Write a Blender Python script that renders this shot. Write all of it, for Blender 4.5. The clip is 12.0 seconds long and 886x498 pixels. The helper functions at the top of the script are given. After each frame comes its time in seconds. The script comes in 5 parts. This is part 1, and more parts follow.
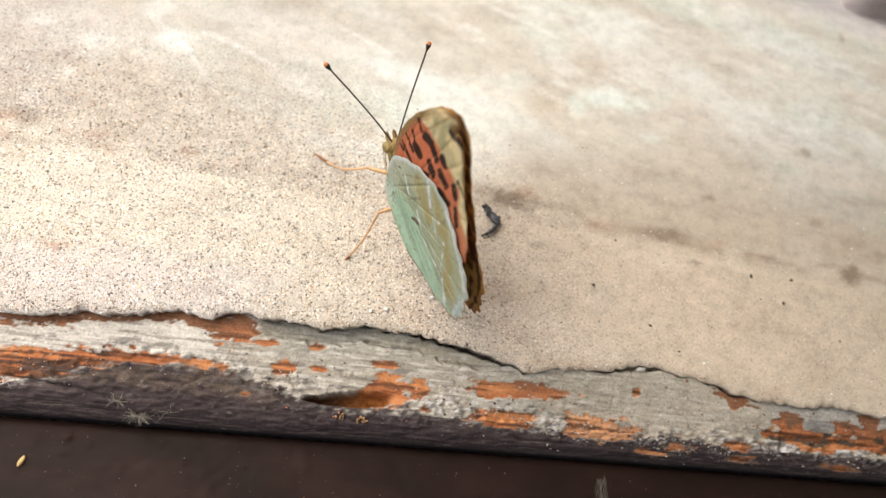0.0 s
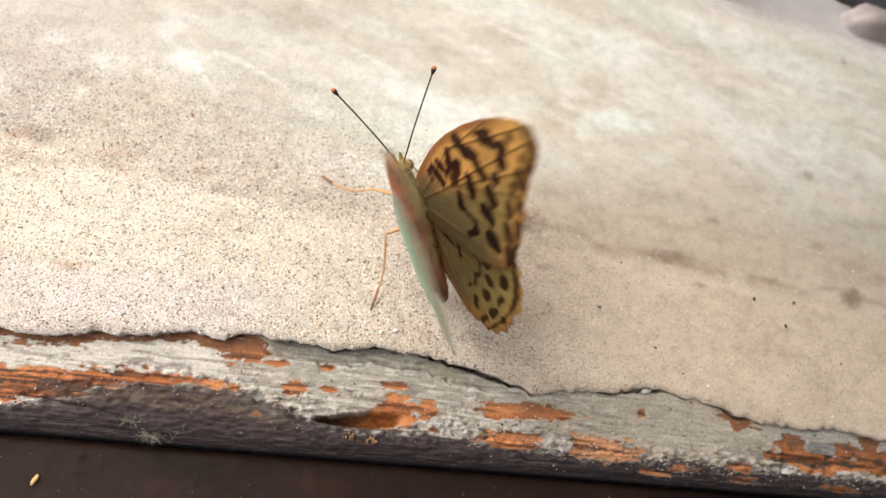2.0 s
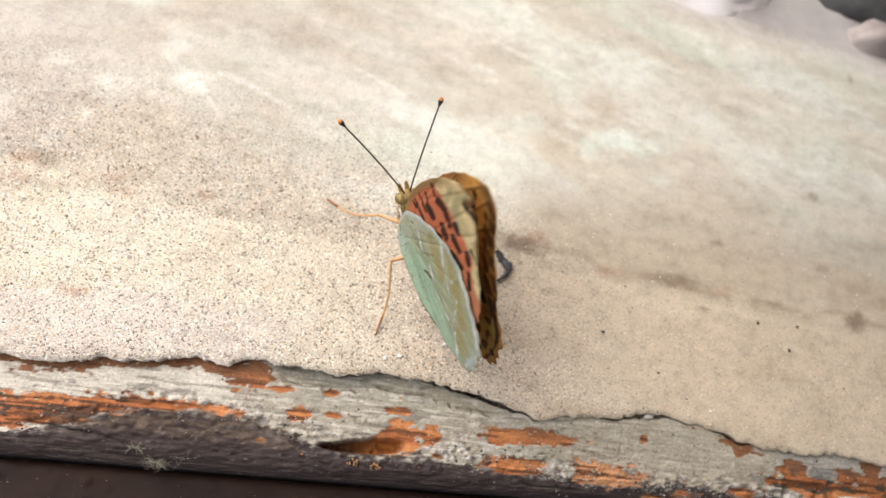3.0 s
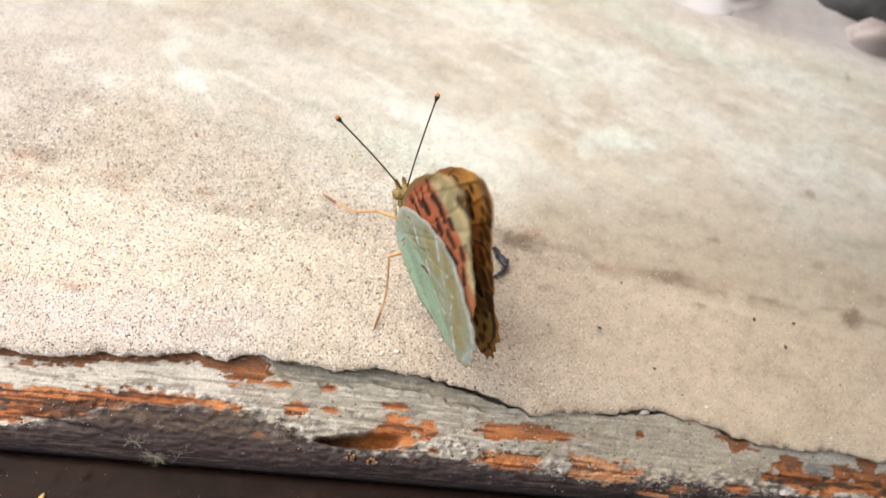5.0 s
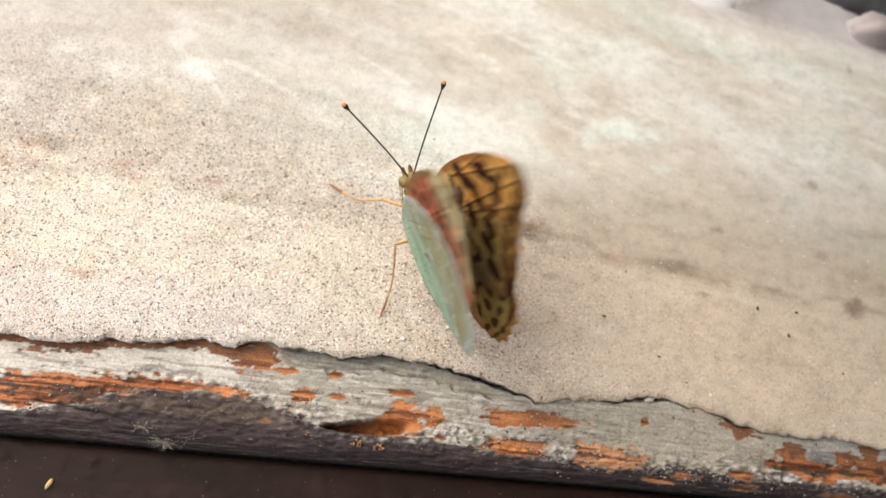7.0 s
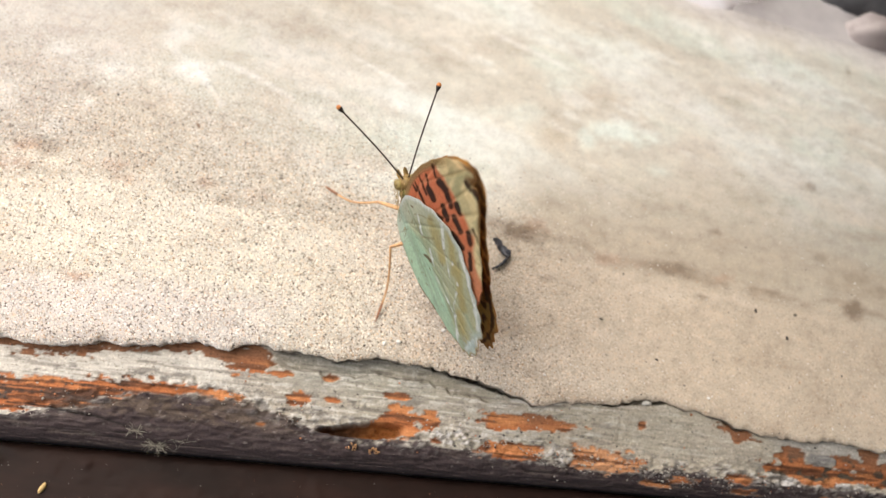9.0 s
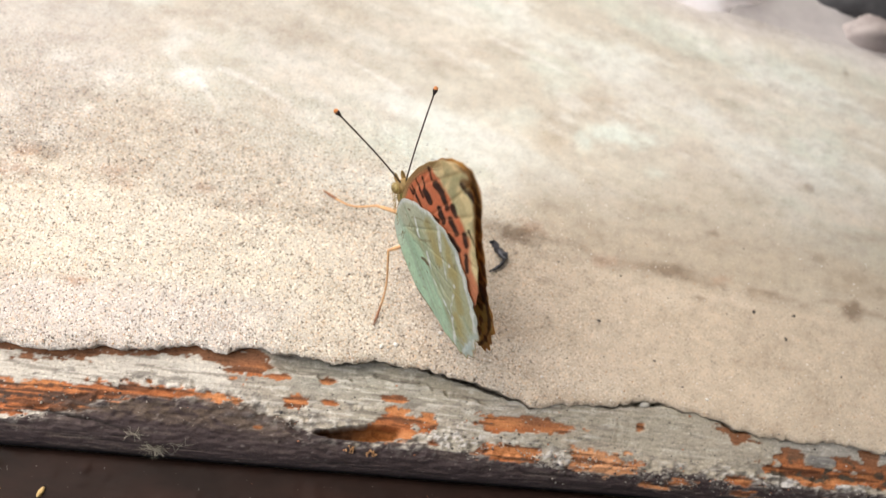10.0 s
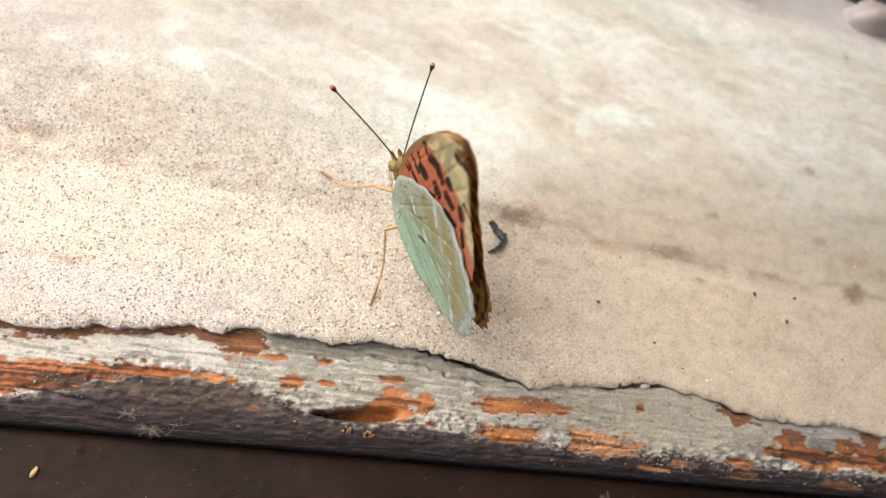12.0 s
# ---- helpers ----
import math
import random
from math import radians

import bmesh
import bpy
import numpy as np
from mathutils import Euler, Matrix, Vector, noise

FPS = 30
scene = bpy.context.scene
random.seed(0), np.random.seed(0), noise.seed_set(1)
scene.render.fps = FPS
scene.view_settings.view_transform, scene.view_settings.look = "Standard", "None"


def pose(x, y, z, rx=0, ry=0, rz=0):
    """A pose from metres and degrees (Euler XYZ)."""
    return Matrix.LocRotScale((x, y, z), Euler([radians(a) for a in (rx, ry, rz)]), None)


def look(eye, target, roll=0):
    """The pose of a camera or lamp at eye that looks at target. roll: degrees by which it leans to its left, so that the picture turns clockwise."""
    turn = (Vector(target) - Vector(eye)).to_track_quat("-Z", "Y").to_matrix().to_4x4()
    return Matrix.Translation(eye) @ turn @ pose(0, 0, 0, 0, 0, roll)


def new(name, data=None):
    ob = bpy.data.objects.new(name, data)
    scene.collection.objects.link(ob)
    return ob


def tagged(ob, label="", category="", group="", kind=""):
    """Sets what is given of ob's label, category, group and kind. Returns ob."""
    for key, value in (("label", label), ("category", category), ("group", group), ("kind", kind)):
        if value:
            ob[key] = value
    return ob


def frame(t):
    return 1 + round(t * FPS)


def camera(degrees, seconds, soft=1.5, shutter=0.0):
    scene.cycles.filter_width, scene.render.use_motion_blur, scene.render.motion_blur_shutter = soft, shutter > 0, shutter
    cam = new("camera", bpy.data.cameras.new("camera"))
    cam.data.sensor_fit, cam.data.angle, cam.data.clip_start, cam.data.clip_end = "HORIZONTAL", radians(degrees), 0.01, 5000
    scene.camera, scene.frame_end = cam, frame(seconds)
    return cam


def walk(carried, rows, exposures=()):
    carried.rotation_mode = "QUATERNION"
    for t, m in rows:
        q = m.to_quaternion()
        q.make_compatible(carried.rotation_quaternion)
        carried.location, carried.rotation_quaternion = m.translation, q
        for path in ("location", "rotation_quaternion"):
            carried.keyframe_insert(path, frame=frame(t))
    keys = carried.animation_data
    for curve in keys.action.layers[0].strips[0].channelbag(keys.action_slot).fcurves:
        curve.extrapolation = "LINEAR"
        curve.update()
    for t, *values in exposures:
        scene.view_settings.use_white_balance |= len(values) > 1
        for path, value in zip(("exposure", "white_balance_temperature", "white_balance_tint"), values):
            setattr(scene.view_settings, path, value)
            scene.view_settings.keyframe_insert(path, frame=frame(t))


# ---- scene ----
MM = 0.001

# ---- camera ----
cam = camera(60.0, 12.0, soft=1.4, shutter=0.6)
cam.data.dof.use_dof = True
cam.data.dof.focus_distance = 0.107
cam.data.dof.aperture_fstop = 20.0
PATH = [
    (0, -0.00665, -0.05252, 0.11023, 24.23, -7.79, 4.36),
    (0.5, -0.00809, -0.0507, 0.11179, 23.92, -8.0, 4.47),
    (1, -0.00918, -0.04675, 0.11507, 22.65, -8.31, 4.7),
    (1.5, -0.00928, -0.04793, 0.11464, 23.42, -8.19, 4.62),
    (2, -0.00953, -0.05001, 0.11286, 24.08, -8.35, 4.62),
    (2.2, -0.01134, -0.04737, 0.11535, 23.39, -8.56, 5.01),
    (2.5, -0.0089, -0.04726, 0.11461, 23.68, -8.04, 4.88),
    (2.8, -0.00981, -0.04573, 0.11455, 23.42, -8.23, 4.98),
    (3, -0.01048, -0.04466, 0.11535, 23.1, -8.22, 4.93),
    (3.2, -0.0111, -0.04467, 0.11567, 23.23, -8.29, 5.17),
    (4.8, -0.00993, -0.04668, 0.11486, 23.39, -7.96, 4.95),
    (5, -0.00921, -0.04578, 0.11575, 23.29, -7.92, 5.07),
    (5.5, -0.01048, -0.04322, 0.11714, 22.75, -8.1, 5.06),
    (6, -0.01121, -0.04486, 0.11666, 23.14, -8.2, 4.99),
    (6.5, -0.01264, -0.04722, 0.11592, 23.39, -8.4, 5.09),
    (7, -0.01043, -0.04817, 0.11537, 23.41, -8.16, 5.06),
    (7.2, -0.01029, -0.04858, 0.11523, 23.62, -8.15, 5.02),
    (8.8, -0.00906, -0.04808, 0.11445, 23.45, -7.84, 5.09),
    (9, -0.00957, -0.04778, 0.11484, 23.57, -8.08, 5.06),
    (9.5, -0.00992, -0.04531, 0.11658, 23.32, -7.69, 5.13),
    (9.7, -0.01064, -0.04627, 0.11645, 23.69, -7.96, 5.06),
    (10, -0.0079, -0.04868, 0.11491, 24.26, -7.48, 4.91),
    (10.5, -0.00824, -0.04953, 0.11372, 24.25, -7.65, 4.88),
    (11, -0.01018, -0.04849, 0.114, 24.07, -7.82, 5.06),
    (11.5, -0.00815, -0.05082, 0.11231, 24.53, -7.68, 4.81),
    (12, -0.00743, -0.05134, 0.11254, 24.39, -7.65, 4.92),
]
walk(cam, [(row[0], pose(*row[1:])) for row in PATH], exposures=[(0, 0.71), (1, 0.70), (2.5, 0.67), (3, 0.66), (5, 0.70), (5.5, 0.73), (6.5, 0.69), (7, 0.65), (9, 0.67), (9.5, 0.67),
                                                                           (10.5, 0.68), (11, 0.67), (11.5, 0.69), (12, 0.75)])

# ---- light: veiled sun that slants in under an unseen added light blocker, open sky beside it ----
SUN_EL, SUN_AZ = 67.0, 128.0      # azimuth from +x towards +y
world = bpy.data.worlds.new("sky")
world.use_nodes = True
scene.world = world
wn = world.node_tree.nodes
sky = wn.new("ShaderNodeTexSky")
sky.sky_type = "NISHITA"
sky.sun_disc = False
sky.dust_density = 5.0
sky.ozone_density = 0.3
sky.sun_elevation = radians(SUN_EL)
sky.sun_rotation = radians(90.0 - SUN_AZ)
world.node_tree.links.new(sky.outputs["Color"], wn["Background"].inputs["Color"])
wn["Background"].inputs["Strength"].default_value = 0.13
sun = new("sun", bpy.data.lights.new("sun", "SUN"))
sun.data.energy = 5.0
sun.data.angle = radians(100.0)
sun.data.color = (1.0, 0.962, 0.895)
se, sa = radians(SUN_EL), radians(SUN_AZ)
sun.matrix_world = look((math.cos(se) * math.cos(sa), math.cos(se) * math.sin(sa), math.sin(se)), (0, 0, 0))


BLOCKER_X = -105.0                    # where the unseen light-blocking slab ends, in millimetres


# ---- small tools ----
def vnoise(x, y, sx, sy, seed):
    """Smooth value noise, -1 to 1, with cells of sx by sy."""
    rng = np.random.RandomState(seed)
    grid = rng.rand(256, 256) * 2 - 1
    u, v = np.asarray(x) / sx, np.asarray(y) / sy
    i, j = np.floor(u).astype(int), np.floor(v).astype(int)
    fu, fv = u - i, v - j
    fu, fv = fu * fu * (3 - 2 * fu), fv * fv * (3 - 2 * fv)
    a, b = grid[i % 256, j % 256], grid[(i + 1) % 256, j % 256]
    c, d = grid[i % 256, (j + 1) % 256], grid[(i + 1) % 256, (j + 1) % 256]
    return (a * (1 - fu) + b * fu) * (1 - fv) + (c * (1 - fu) + d * fu) * fv


def fractal(x, y, sx, sy, seed, octaves=4):
    total, amp, norm = 0, 1.0, 0.0
    for k in range(octaves):
        total = total + amp * vnoise(x, y, sx / 2 ** k, sy / 2 ** k, seed + 17 * k)
        norm += amp
        amp *= 0.55
    return total / norm


def smooth(e0, e1, x):
    t = np.clip((np.asarray(x) - e0) / (e1 - e0), 0, 1)
    return t * t * (3 - 2 * t)


def blend(col, other, w):
    """Lay the colour other over col by the weight w."""
    w = np.asarray(w)[..., None]
    return col * (1 - w) + np.asarray(other) * w


def grid_faces(nu, nv, flip=False):
    i, j = np.meshgrid(np.arange(nu - 1), np.arange(nv - 1), indexing="ij")
    a = (i * nv + j).ravel()
    f = np.stack([a, a + nv, a + nv + 1, a + 1], 1)
    return f[:, ::-1] if flip else f


def sheet(name, co, faces, material, colours=None, parent=None, label="", extra=None):
    """A mesh object from arrays in millimetres, with its pigment in the attribute col."""
    me = bpy.data.meshes.new(name)
    me.from_pydata((np.asarray(co, float) * MM).tolist(), [], np.asarray(faces).tolist())
    me.materials.append(material)
    if colours is not None:
        att = me.color_attributes.new("col", "FLOAT_COLOR", "POINT")
        rgba = np.ones((len(co), 4), np.float32)
        rgba[:, :3] = np.clip(colours, 0, 1)
        if extra is not None:
            rgba[:, 3] = extra
        att.data.foreach_set("color", rgba.ravel())
    me.polygons.foreach_set("use_smooth", np.ones(len(me.polygons), bool))
    me.update()
    ob = new(name, me)
    if parent:
        ob.parent = parent
    if label:
        tagged(ob, label)
    return ob


def part(name, bm, material, parent, label=""):
    """One bmesh, in millimetres, as a mesh object under a thing or a part."""
    bmesh.ops.scale(bm, vec=(MM, MM, MM), verts=bm.verts)
    bmesh.ops.recalc_face_normals(bm, faces=bm.faces)
    me = bpy.data.meshes.new(name)
    bm.to_mesh(me)
    bm.free()
    me.materials.append(material)
    for p in me.polygons:
        p.use_smooth = True
    ob = new(name, me)
    if parent:
        ob.parent = parent
    if label:
        tagged(ob, label)
    return ob


def tube(bm, pts, radii, sides=8):
    """A tapered tube along points, closed at both ends."""
    pts = [Vector(p) for p in pts]
    rings = []
    for k, p in enumerate(pts):
        d = (pts[min(k + 1, len(pts) - 1)] - pts[max(k - 1, 0)]).normalized()
        side = d.cross(Vector((0.31, 0.17, 0.93))).normalized()
        up2 = side.cross(d)
        rings.append([bm.verts.new(p + radii[k] * (math.cos(a) * side + math.sin(a) * up2))
                      for a in [2 * math.pi * s / sides for s in range(sides)]])
    for r0, r1 in zip(rings, rings[1:]):
        for s in range(sides):
            bm.faces.new((r0[s], r0[(s + 1) % sides], r1[(s + 1) % sides], r1[s]))
    bm.faces.new(rings[0][::-1])
    bm.faces.new(rings[-1])
    return bm


def curve_points(ctrl, n):
    """Points along a smooth curve through the control points."""
    ctrl = [Vector(c) for c in ctrl]
    out = []
    seg = len(ctrl) - 1
    for k in range(n):
        t = k / (n - 1) * seg
        i = min(int(t), seg - 1)
        f = t - i
        p0, p1, p2, p3 = ctrl[max(i - 1, 0)], ctrl[i], ctrl[i + 1], ctrl[min(i + 2, seg)]
        out.append(0.5 * ((2 * p1) + (p2 - p0) * f + (2 * p0 - 5 * p1 + 4 * p2 - p3) * f * f + (3 * p1 - p0 - 3 * p2 + p3) * f ** 3))
    return out


def ball(bm, centre, radii, seg=20, rings=12, turn=None):
    m = Matrix.Translation(centre) @ (turn or Matrix()) @ Matrix.Diagonal((*radii, 1))
    return bmesh.ops.create_uvsphere(bm, u_segments=seg, v_segments=rings, radius=1, matrix=m)["verts"]


def on_line(X, Y, x1, y1, x2, y2):
    dx, dy = x2 - x1, y2 - y1
    t = np.clip(((X - x1) * dx + (Y - y1) * dy) / (dx * dx + dy * dy + 1e-9), 0, 1)
    return np.hypot(X - x1 - t * dx, Y - y1 - t * dy)


# ---- materials ----
def mat(name, rough=0.7, spec=0.3):
    m = bpy.data.materials.new(name)
    m.use_nodes = True
    b = m.node_tree.nodes["Principled BSDF"]
    b.inputs["Roughness"].default_value = rough
    b.inputs["Specular IOR Level"].default_value = spec
    return m, m.node_tree.nodes, m.node_tree.links, b


def node(nodes, kind, **inputs):
    n = nodes.new(kind)
    for k, v in inputs.items():
        n.inputs[k].default_value = v
    return n


def mixer(nodes, links, a, b, fac, how="MIX"):
    n = nodes.new("ShaderNodeMix")
    n.data_type, n.blend_type = "RGBA", how
    for sock, val in ((n.inputs[0], fac), (n.inputs[6], a), (n.inputs[7], b)):
        if isinstance(val, (int, float)):
            sock.default_value = val
        elif isinstance(val, tuple):
            sock.default_value = val
        else:
            links.new(val, sock)
    return n.outputs[2]


def ramp(nodes, links, src, stops):
    n = nodes.new("ShaderNodeValToRGB")
    while len(n.color_ramp.elements) < len(stops):
        n.color_ramp.elements.new(0.5)
    for e, (p, c) in zip(n.color_ramp.elements, stops):
        e.position, e.color = p, (*c, 1)
    links.new(src, n.inputs[0])
    return n.outputs[0]


def concrete_material():
    m, nodes, links, b = mat("sandy_concrete", 0.9, 0.25)
    tex = nodes.new("ShaderNodeTexCoord").outputs["Object"]
    col = nodes.new("ShaderNodeVertexColor")
    col.layer_name = "col"
    warp = node(nodes, "ShaderNodeTexNoise", Scale=900.0, Detail=2.0)
    links.new(tex, warp.inputs["Vector"])
    jitter = nodes.new("ShaderNodeVectorMath")
    jitter.operation = "MULTIPLY_ADD"
    links.new(warp.outputs["Color"], jitter.inputs[0])
    jitter.inputs[1].default_value = (0.0008, 0.0005, 0.0)
    links.new(tex, jitter.inputs[2])
    grains = node(nodes, "ShaderNodeTexVoronoi", Scale=4300.0, Randomness=1.0)
    links.new(jitter.outputs[0], grains.inputs["Vector"])
    sep = nodes.new("ShaderNodeSeparateColor")
    links.new(grains.outputs["Color"], sep.inputs[0])
    tint = ramp(nodes, links, sep.outputs[0], [(0.0, (0.22, 0.18, 0.16)), (0.07, (0.55, 0.48, 0.43)), (0.16, (0.95, 0.93, 0.90)), (0.55, (1.06, 1.05, 1.03)),
                                              (0.78, (1.10, 1.03, 0.94)), (0.90, (1.20, 0.98, 0.80)), (0.955, (1.5, 1.5, 1.46))])
    between = ramp(nodes, links, grains.outputs["Distance"], [(0.10, (1.05, 1.05, 1.05)), (0.55, (1.02, 1.01, 1.01)), (0.82, (0.70, 0.66, 0.63))])
    grainy = mixer(nodes, links, mixer(nodes, links, col.outputs["Color"], tint, 1.0, "MULTIPLY"), between, 1.0, "MULTIPLY")
    coarse = mixer(nodes, links, col.outputs["Color"], grainy, col.outputs["Alpha"])
    fine = node(nodes, "ShaderNodeTexNoise", Scale=420.0, Detail=5.0, Roughness=0.65)
    links.new(tex, fine.inputs["Vector"])
    mott = ramp(nodes, links, fine.outputs["Fac"], [(0.3, (0.85, 0.83, 0.81)), (0.5, (1.02, 1.02, 1.02)), (0.72, (1.13, 1.11, 1.08))])
    clump = node(nodes, "ShaderNodeTexNoise", Scale=150.0, Detail=6.0, Roughness=0.7)
    smear = nodes.new("ShaderNodeMapping")
    smear.inputs["Scale"].default_value = (0.55, 1.25, 1.0)
    smear.inputs["Rotation"].default_value = (0, 0, radians(-14))
    links.new(tex, smear.inputs["Vector"])
    links.new(smear.outputs[0], clump.inputs["Vector"])
    worn = ramp(nodes, links, clump.outputs["Fac"], [(0.30, (0.86, 0.82, 0.79)), (0.48, (1.0, 1.0, 1.0)), (0.66, (1.10, 1.09, 1.09))])
    links.new(mixer(nodes, links, mixer(nodes, links, coarse, mott, 0.8, "MULTIPLY"), worn, 0.9, "MULTIPLY"), b.inputs["Base Color"])
    height = nodes.new("ShaderNodeMath")
    height.operation = "MULTIPLY_ADD"
    links.new(grains.outputs["Distance"], height.inputs[0])
    height.inputs[1].default_value = -1.0
    links.new(warp.outputs["Fac"], height.inputs[2])
    bump = node(nodes, "ShaderNodeBump", Strength=0.8, Distance=0.00022)
    links.new(height.outputs[0], bump.inputs["Height"])
    depth = nodes.new("ShaderNodeMath")
    depth.operation = "MULTIPLY"
    depth.inputs[1].default_value = 0.75
    links.new(col.outputs["Alpha"], depth.inputs[0])
    links.new(depth.outputs[0], bump.inputs["Strength"])
    links.new(bump.outputs[0], b.inputs["Normal"])
    return m


def pigment_material(name, rough, spec, scale, stretch=(1, 1, 1), amount=0.25, bump_mm=0.05, translucent=0.0, sheen=0.0):
    """Pigment from the attribute col, broken by fine grain, with slight relief."""
    m, nodes, links, b = mat(name, rough, spec)
    tex = nodes.new("ShaderNodeTexCoord").outputs["Object"]
    mp = nodes.new("ShaderNodeMapping")
    mp.inputs["Scale"].default_value = stretch
    links.new(tex, mp.inputs["Vector"])
    col = nodes.new("ShaderNodeVertexColor")
    col.layer_name = "col"
    n = node(nodes, "ShaderNodeTexNoise", Scale=scale, Detail=5.0, Roughness=0.6)
    links.new(mp.outputs[0], n.inputs["Vector"])
    lo, hi = 1 - amount, 1 + amount
    tone = ramp(nodes, links, n.outputs["Fac"], [(0.3, (lo, lo, lo)), (0.7, (hi, hi, hi))])
    base = mixer(nodes, links, col.outputs["Color"], tone, 1.0, "MULTIPLY")
    links.new(base, b.inputs["Base Color"])
    bump = node(nodes, "ShaderNodeBump", Strength=0.6, Distance=bump_mm * MM)
    links.new(n.outputs["Fac"], bump.inputs["Height"])
    links.new(bump.outputs[0], b.inputs["Normal"])
    if sheen:
        b.inputs["Sheen Weight"].default_value = sheen
    if translucent:
        out = nodes["Material Output"]
        tr = nodes.new("ShaderNodeBsdfTranslucent")
        links.new(mixer(nodes, links, base, (0.85, 0.40, 0.12, 1.0), 0.34), tr.inputs["Color"])
        mx = nodes.new("ShaderNodeMixShader")
        mx.inputs[0].default_value = translucent
        links.new(b.outputs[0], mx.inputs[1])
        links.new(tr.outputs[0], mx.inputs[2])
        links.new(mx.outputs[0], out.inputs["Surface"])
    return m


def plain_material(name, colour, rough=0.6, spec=0.3, scale=600.0, amount=0.3, bump_mm=0.05, second=None, stretch=(1, 1, 1)):
    """One pigment with a second one mottled in, and fine relief."""
    m, nodes, links, b = mat(name, rough, spec)
    tex = nodes.new("ShaderNodeTexCoord").outputs["Object"]
    mp = nodes.new("ShaderNodeMapping")
    mp.inputs["Scale"].default_value = stretch
    links.new(tex, mp.inputs["Vector"])
    n = node(nodes, "ShaderNodeTexNoise", Scale=scale, Detail=6.0, Roughness=0.62)
    links.new(mp.outputs[0], n.inputs["Vector"])
    second = second or tuple(c * (1 - amount) for c in colour)
    links.new(ramp(nodes, links, n.outputs["Fac"], [(0.35, second), (0.65, colour)]), b.inputs["Base Color"])
    bump = node(nodes, "ShaderNodeBump", Strength=0.6, Distance=bump_mm * MM)
    links.new(n.outputs["Fac"], bump.inputs["Height"])
    links.new(bump.outputs[0], b.inputs["Normal"])
    return m


def wood_material():
    """Pigment from the attribute col, with fibres along x, grit and cracked relief."""
    m, nodes, links, b = mat("flaking_painted_wood", 0.8, 0.14)
    tex = nodes.new("ShaderNodeTexCoord").outputs["Object"]
    mp = nodes.new("ShaderNodeMapping")
    mp.inputs["Scale"].default_value = (0.16, 1.7, 1.7)
    links.new(tex, mp.inputs["Vector"])
    col = nodes.new("ShaderNodeVertexColor")
    col.layer_name = "col"
    fibre = node(nodes, "ShaderNodeTexNoise", Scale=1500.0, Detail=4.0, Roughness=0.65)
    links.new(mp.outputs[0], fibre.inputs["Vector"])
    grit = node(nodes, "ShaderNodeTexNoise", Scale=2600.0, Detail=3.0, Roughness=0.7)
    links.new(tex, grit.inputs["Vector"])
    a = ramp(nodes, links, fibre.outputs["Fac"], [(0.30, (0.55, 0.54, 0.53)), (0.45, (0.95, 0.95, 0.95)), (0.70, (1.22, 1.22, 1.22))])
    g = ramp(nodes, links, grit.outputs["Fac"], [(0.30, (0.42, 0.41, 0.40)), (0.41, (0.95, 0.95, 0.95)), (0.58, (1.06, 1.06, 1.06)), (0.69, (1.5, 1.5, 1.47))])
    base = mixer(nodes, links, mixer(nodes, links, col.outputs["Color"], a, col.outputs["Alpha"], "MULTIPLY"), g, 0.9, "MULTIPLY")
    links.new(base, b.inputs["Base Color"])
    add = nodes.new("ShaderNodeMath")
    add.operation = "ADD"
    links.new(fibre.outputs["Fac"], add.inputs[0])
    links.new(grit.outputs["Fac"], add.inputs[1])
    bump = node(nodes, "ShaderNodeBump", Strength=0.8, Distance=0.16 * MM)
    links.new(add.outputs[0], bump.inputs["Height"])
    links.new(bump.outputs[0], b.inputs["Normal"])
    return m


M_CONCRETE = concrete_material()
M_WOOD = wood_material()
M_WING = pigment_material("wing_scales", 0.6, 0.12, 2600.0, (1, 1, 1), 0.16, 0.03, translucent=0.42)
M_BOARD = plain_material("dark_brown_gloss_paint", (0.024, 0.0125, 0.0095), 0.52, 0.07, 140.0, 0.3, 0.2, (0.014, 0.0085, 0.0068), (0.5, 1.3, 1))
M_THORAX = plain_material("olive_scales", (0.20, 0.17, 0.05), 0.8, 0.2, 900.0, 0.4, 0.1, (0.09, 0.085, 0.035), (1, 0.4, 1))
M_ABDOMEN = plain_material("tan_scales", (0.33, 0.15, 0.085), 0.75, 0.2, 800.0, 0.3, 0.1, (0.19, 0.10, 0.055), (0.6, 1.5, 1))
M_FUZZ = plain_material("golden_hair", (0.36, 0.23, 0.075), 0.6, 0.3, 500.0, 0.4, 0.02, (0.20, 0.13, 0.05))
M_EYE = plain_material("yellow_green_eye", (0.36, 0.27, 0.09), 0.45, 0.35, 1500.0, 0.3, 0.03, (0.15, 0.10, 0.035))
M_ANTENNA = plain_material("brown_antenna", (0.07, 0.05, 0.04), 0.55, 0.3, 1500.0, 0.3, 0.01)
M_CLUB = plain_material("dark_club", (0.03, 0.022, 0.02), 0.5, 0.3, 1500.0, 0.3, 0.01)
M_TIP = plain_material("orange_tip", (0.65, 0.24, 0.07), 0.6, 0.3, 1500.0, 0.2, 0.01)
M_LEG = plain_material("orange_leg", (0.60, 0.36, 0.17), 0.6, 0.25, 900.0, 0.3, 0.02, (0.46, 0.24, 0.12))
M_TARSUS = plain_material("brown_tarsus", (0.33, 0.15, 0.08), 0.6, 0.3, 900.0, 0.3, 0.02)

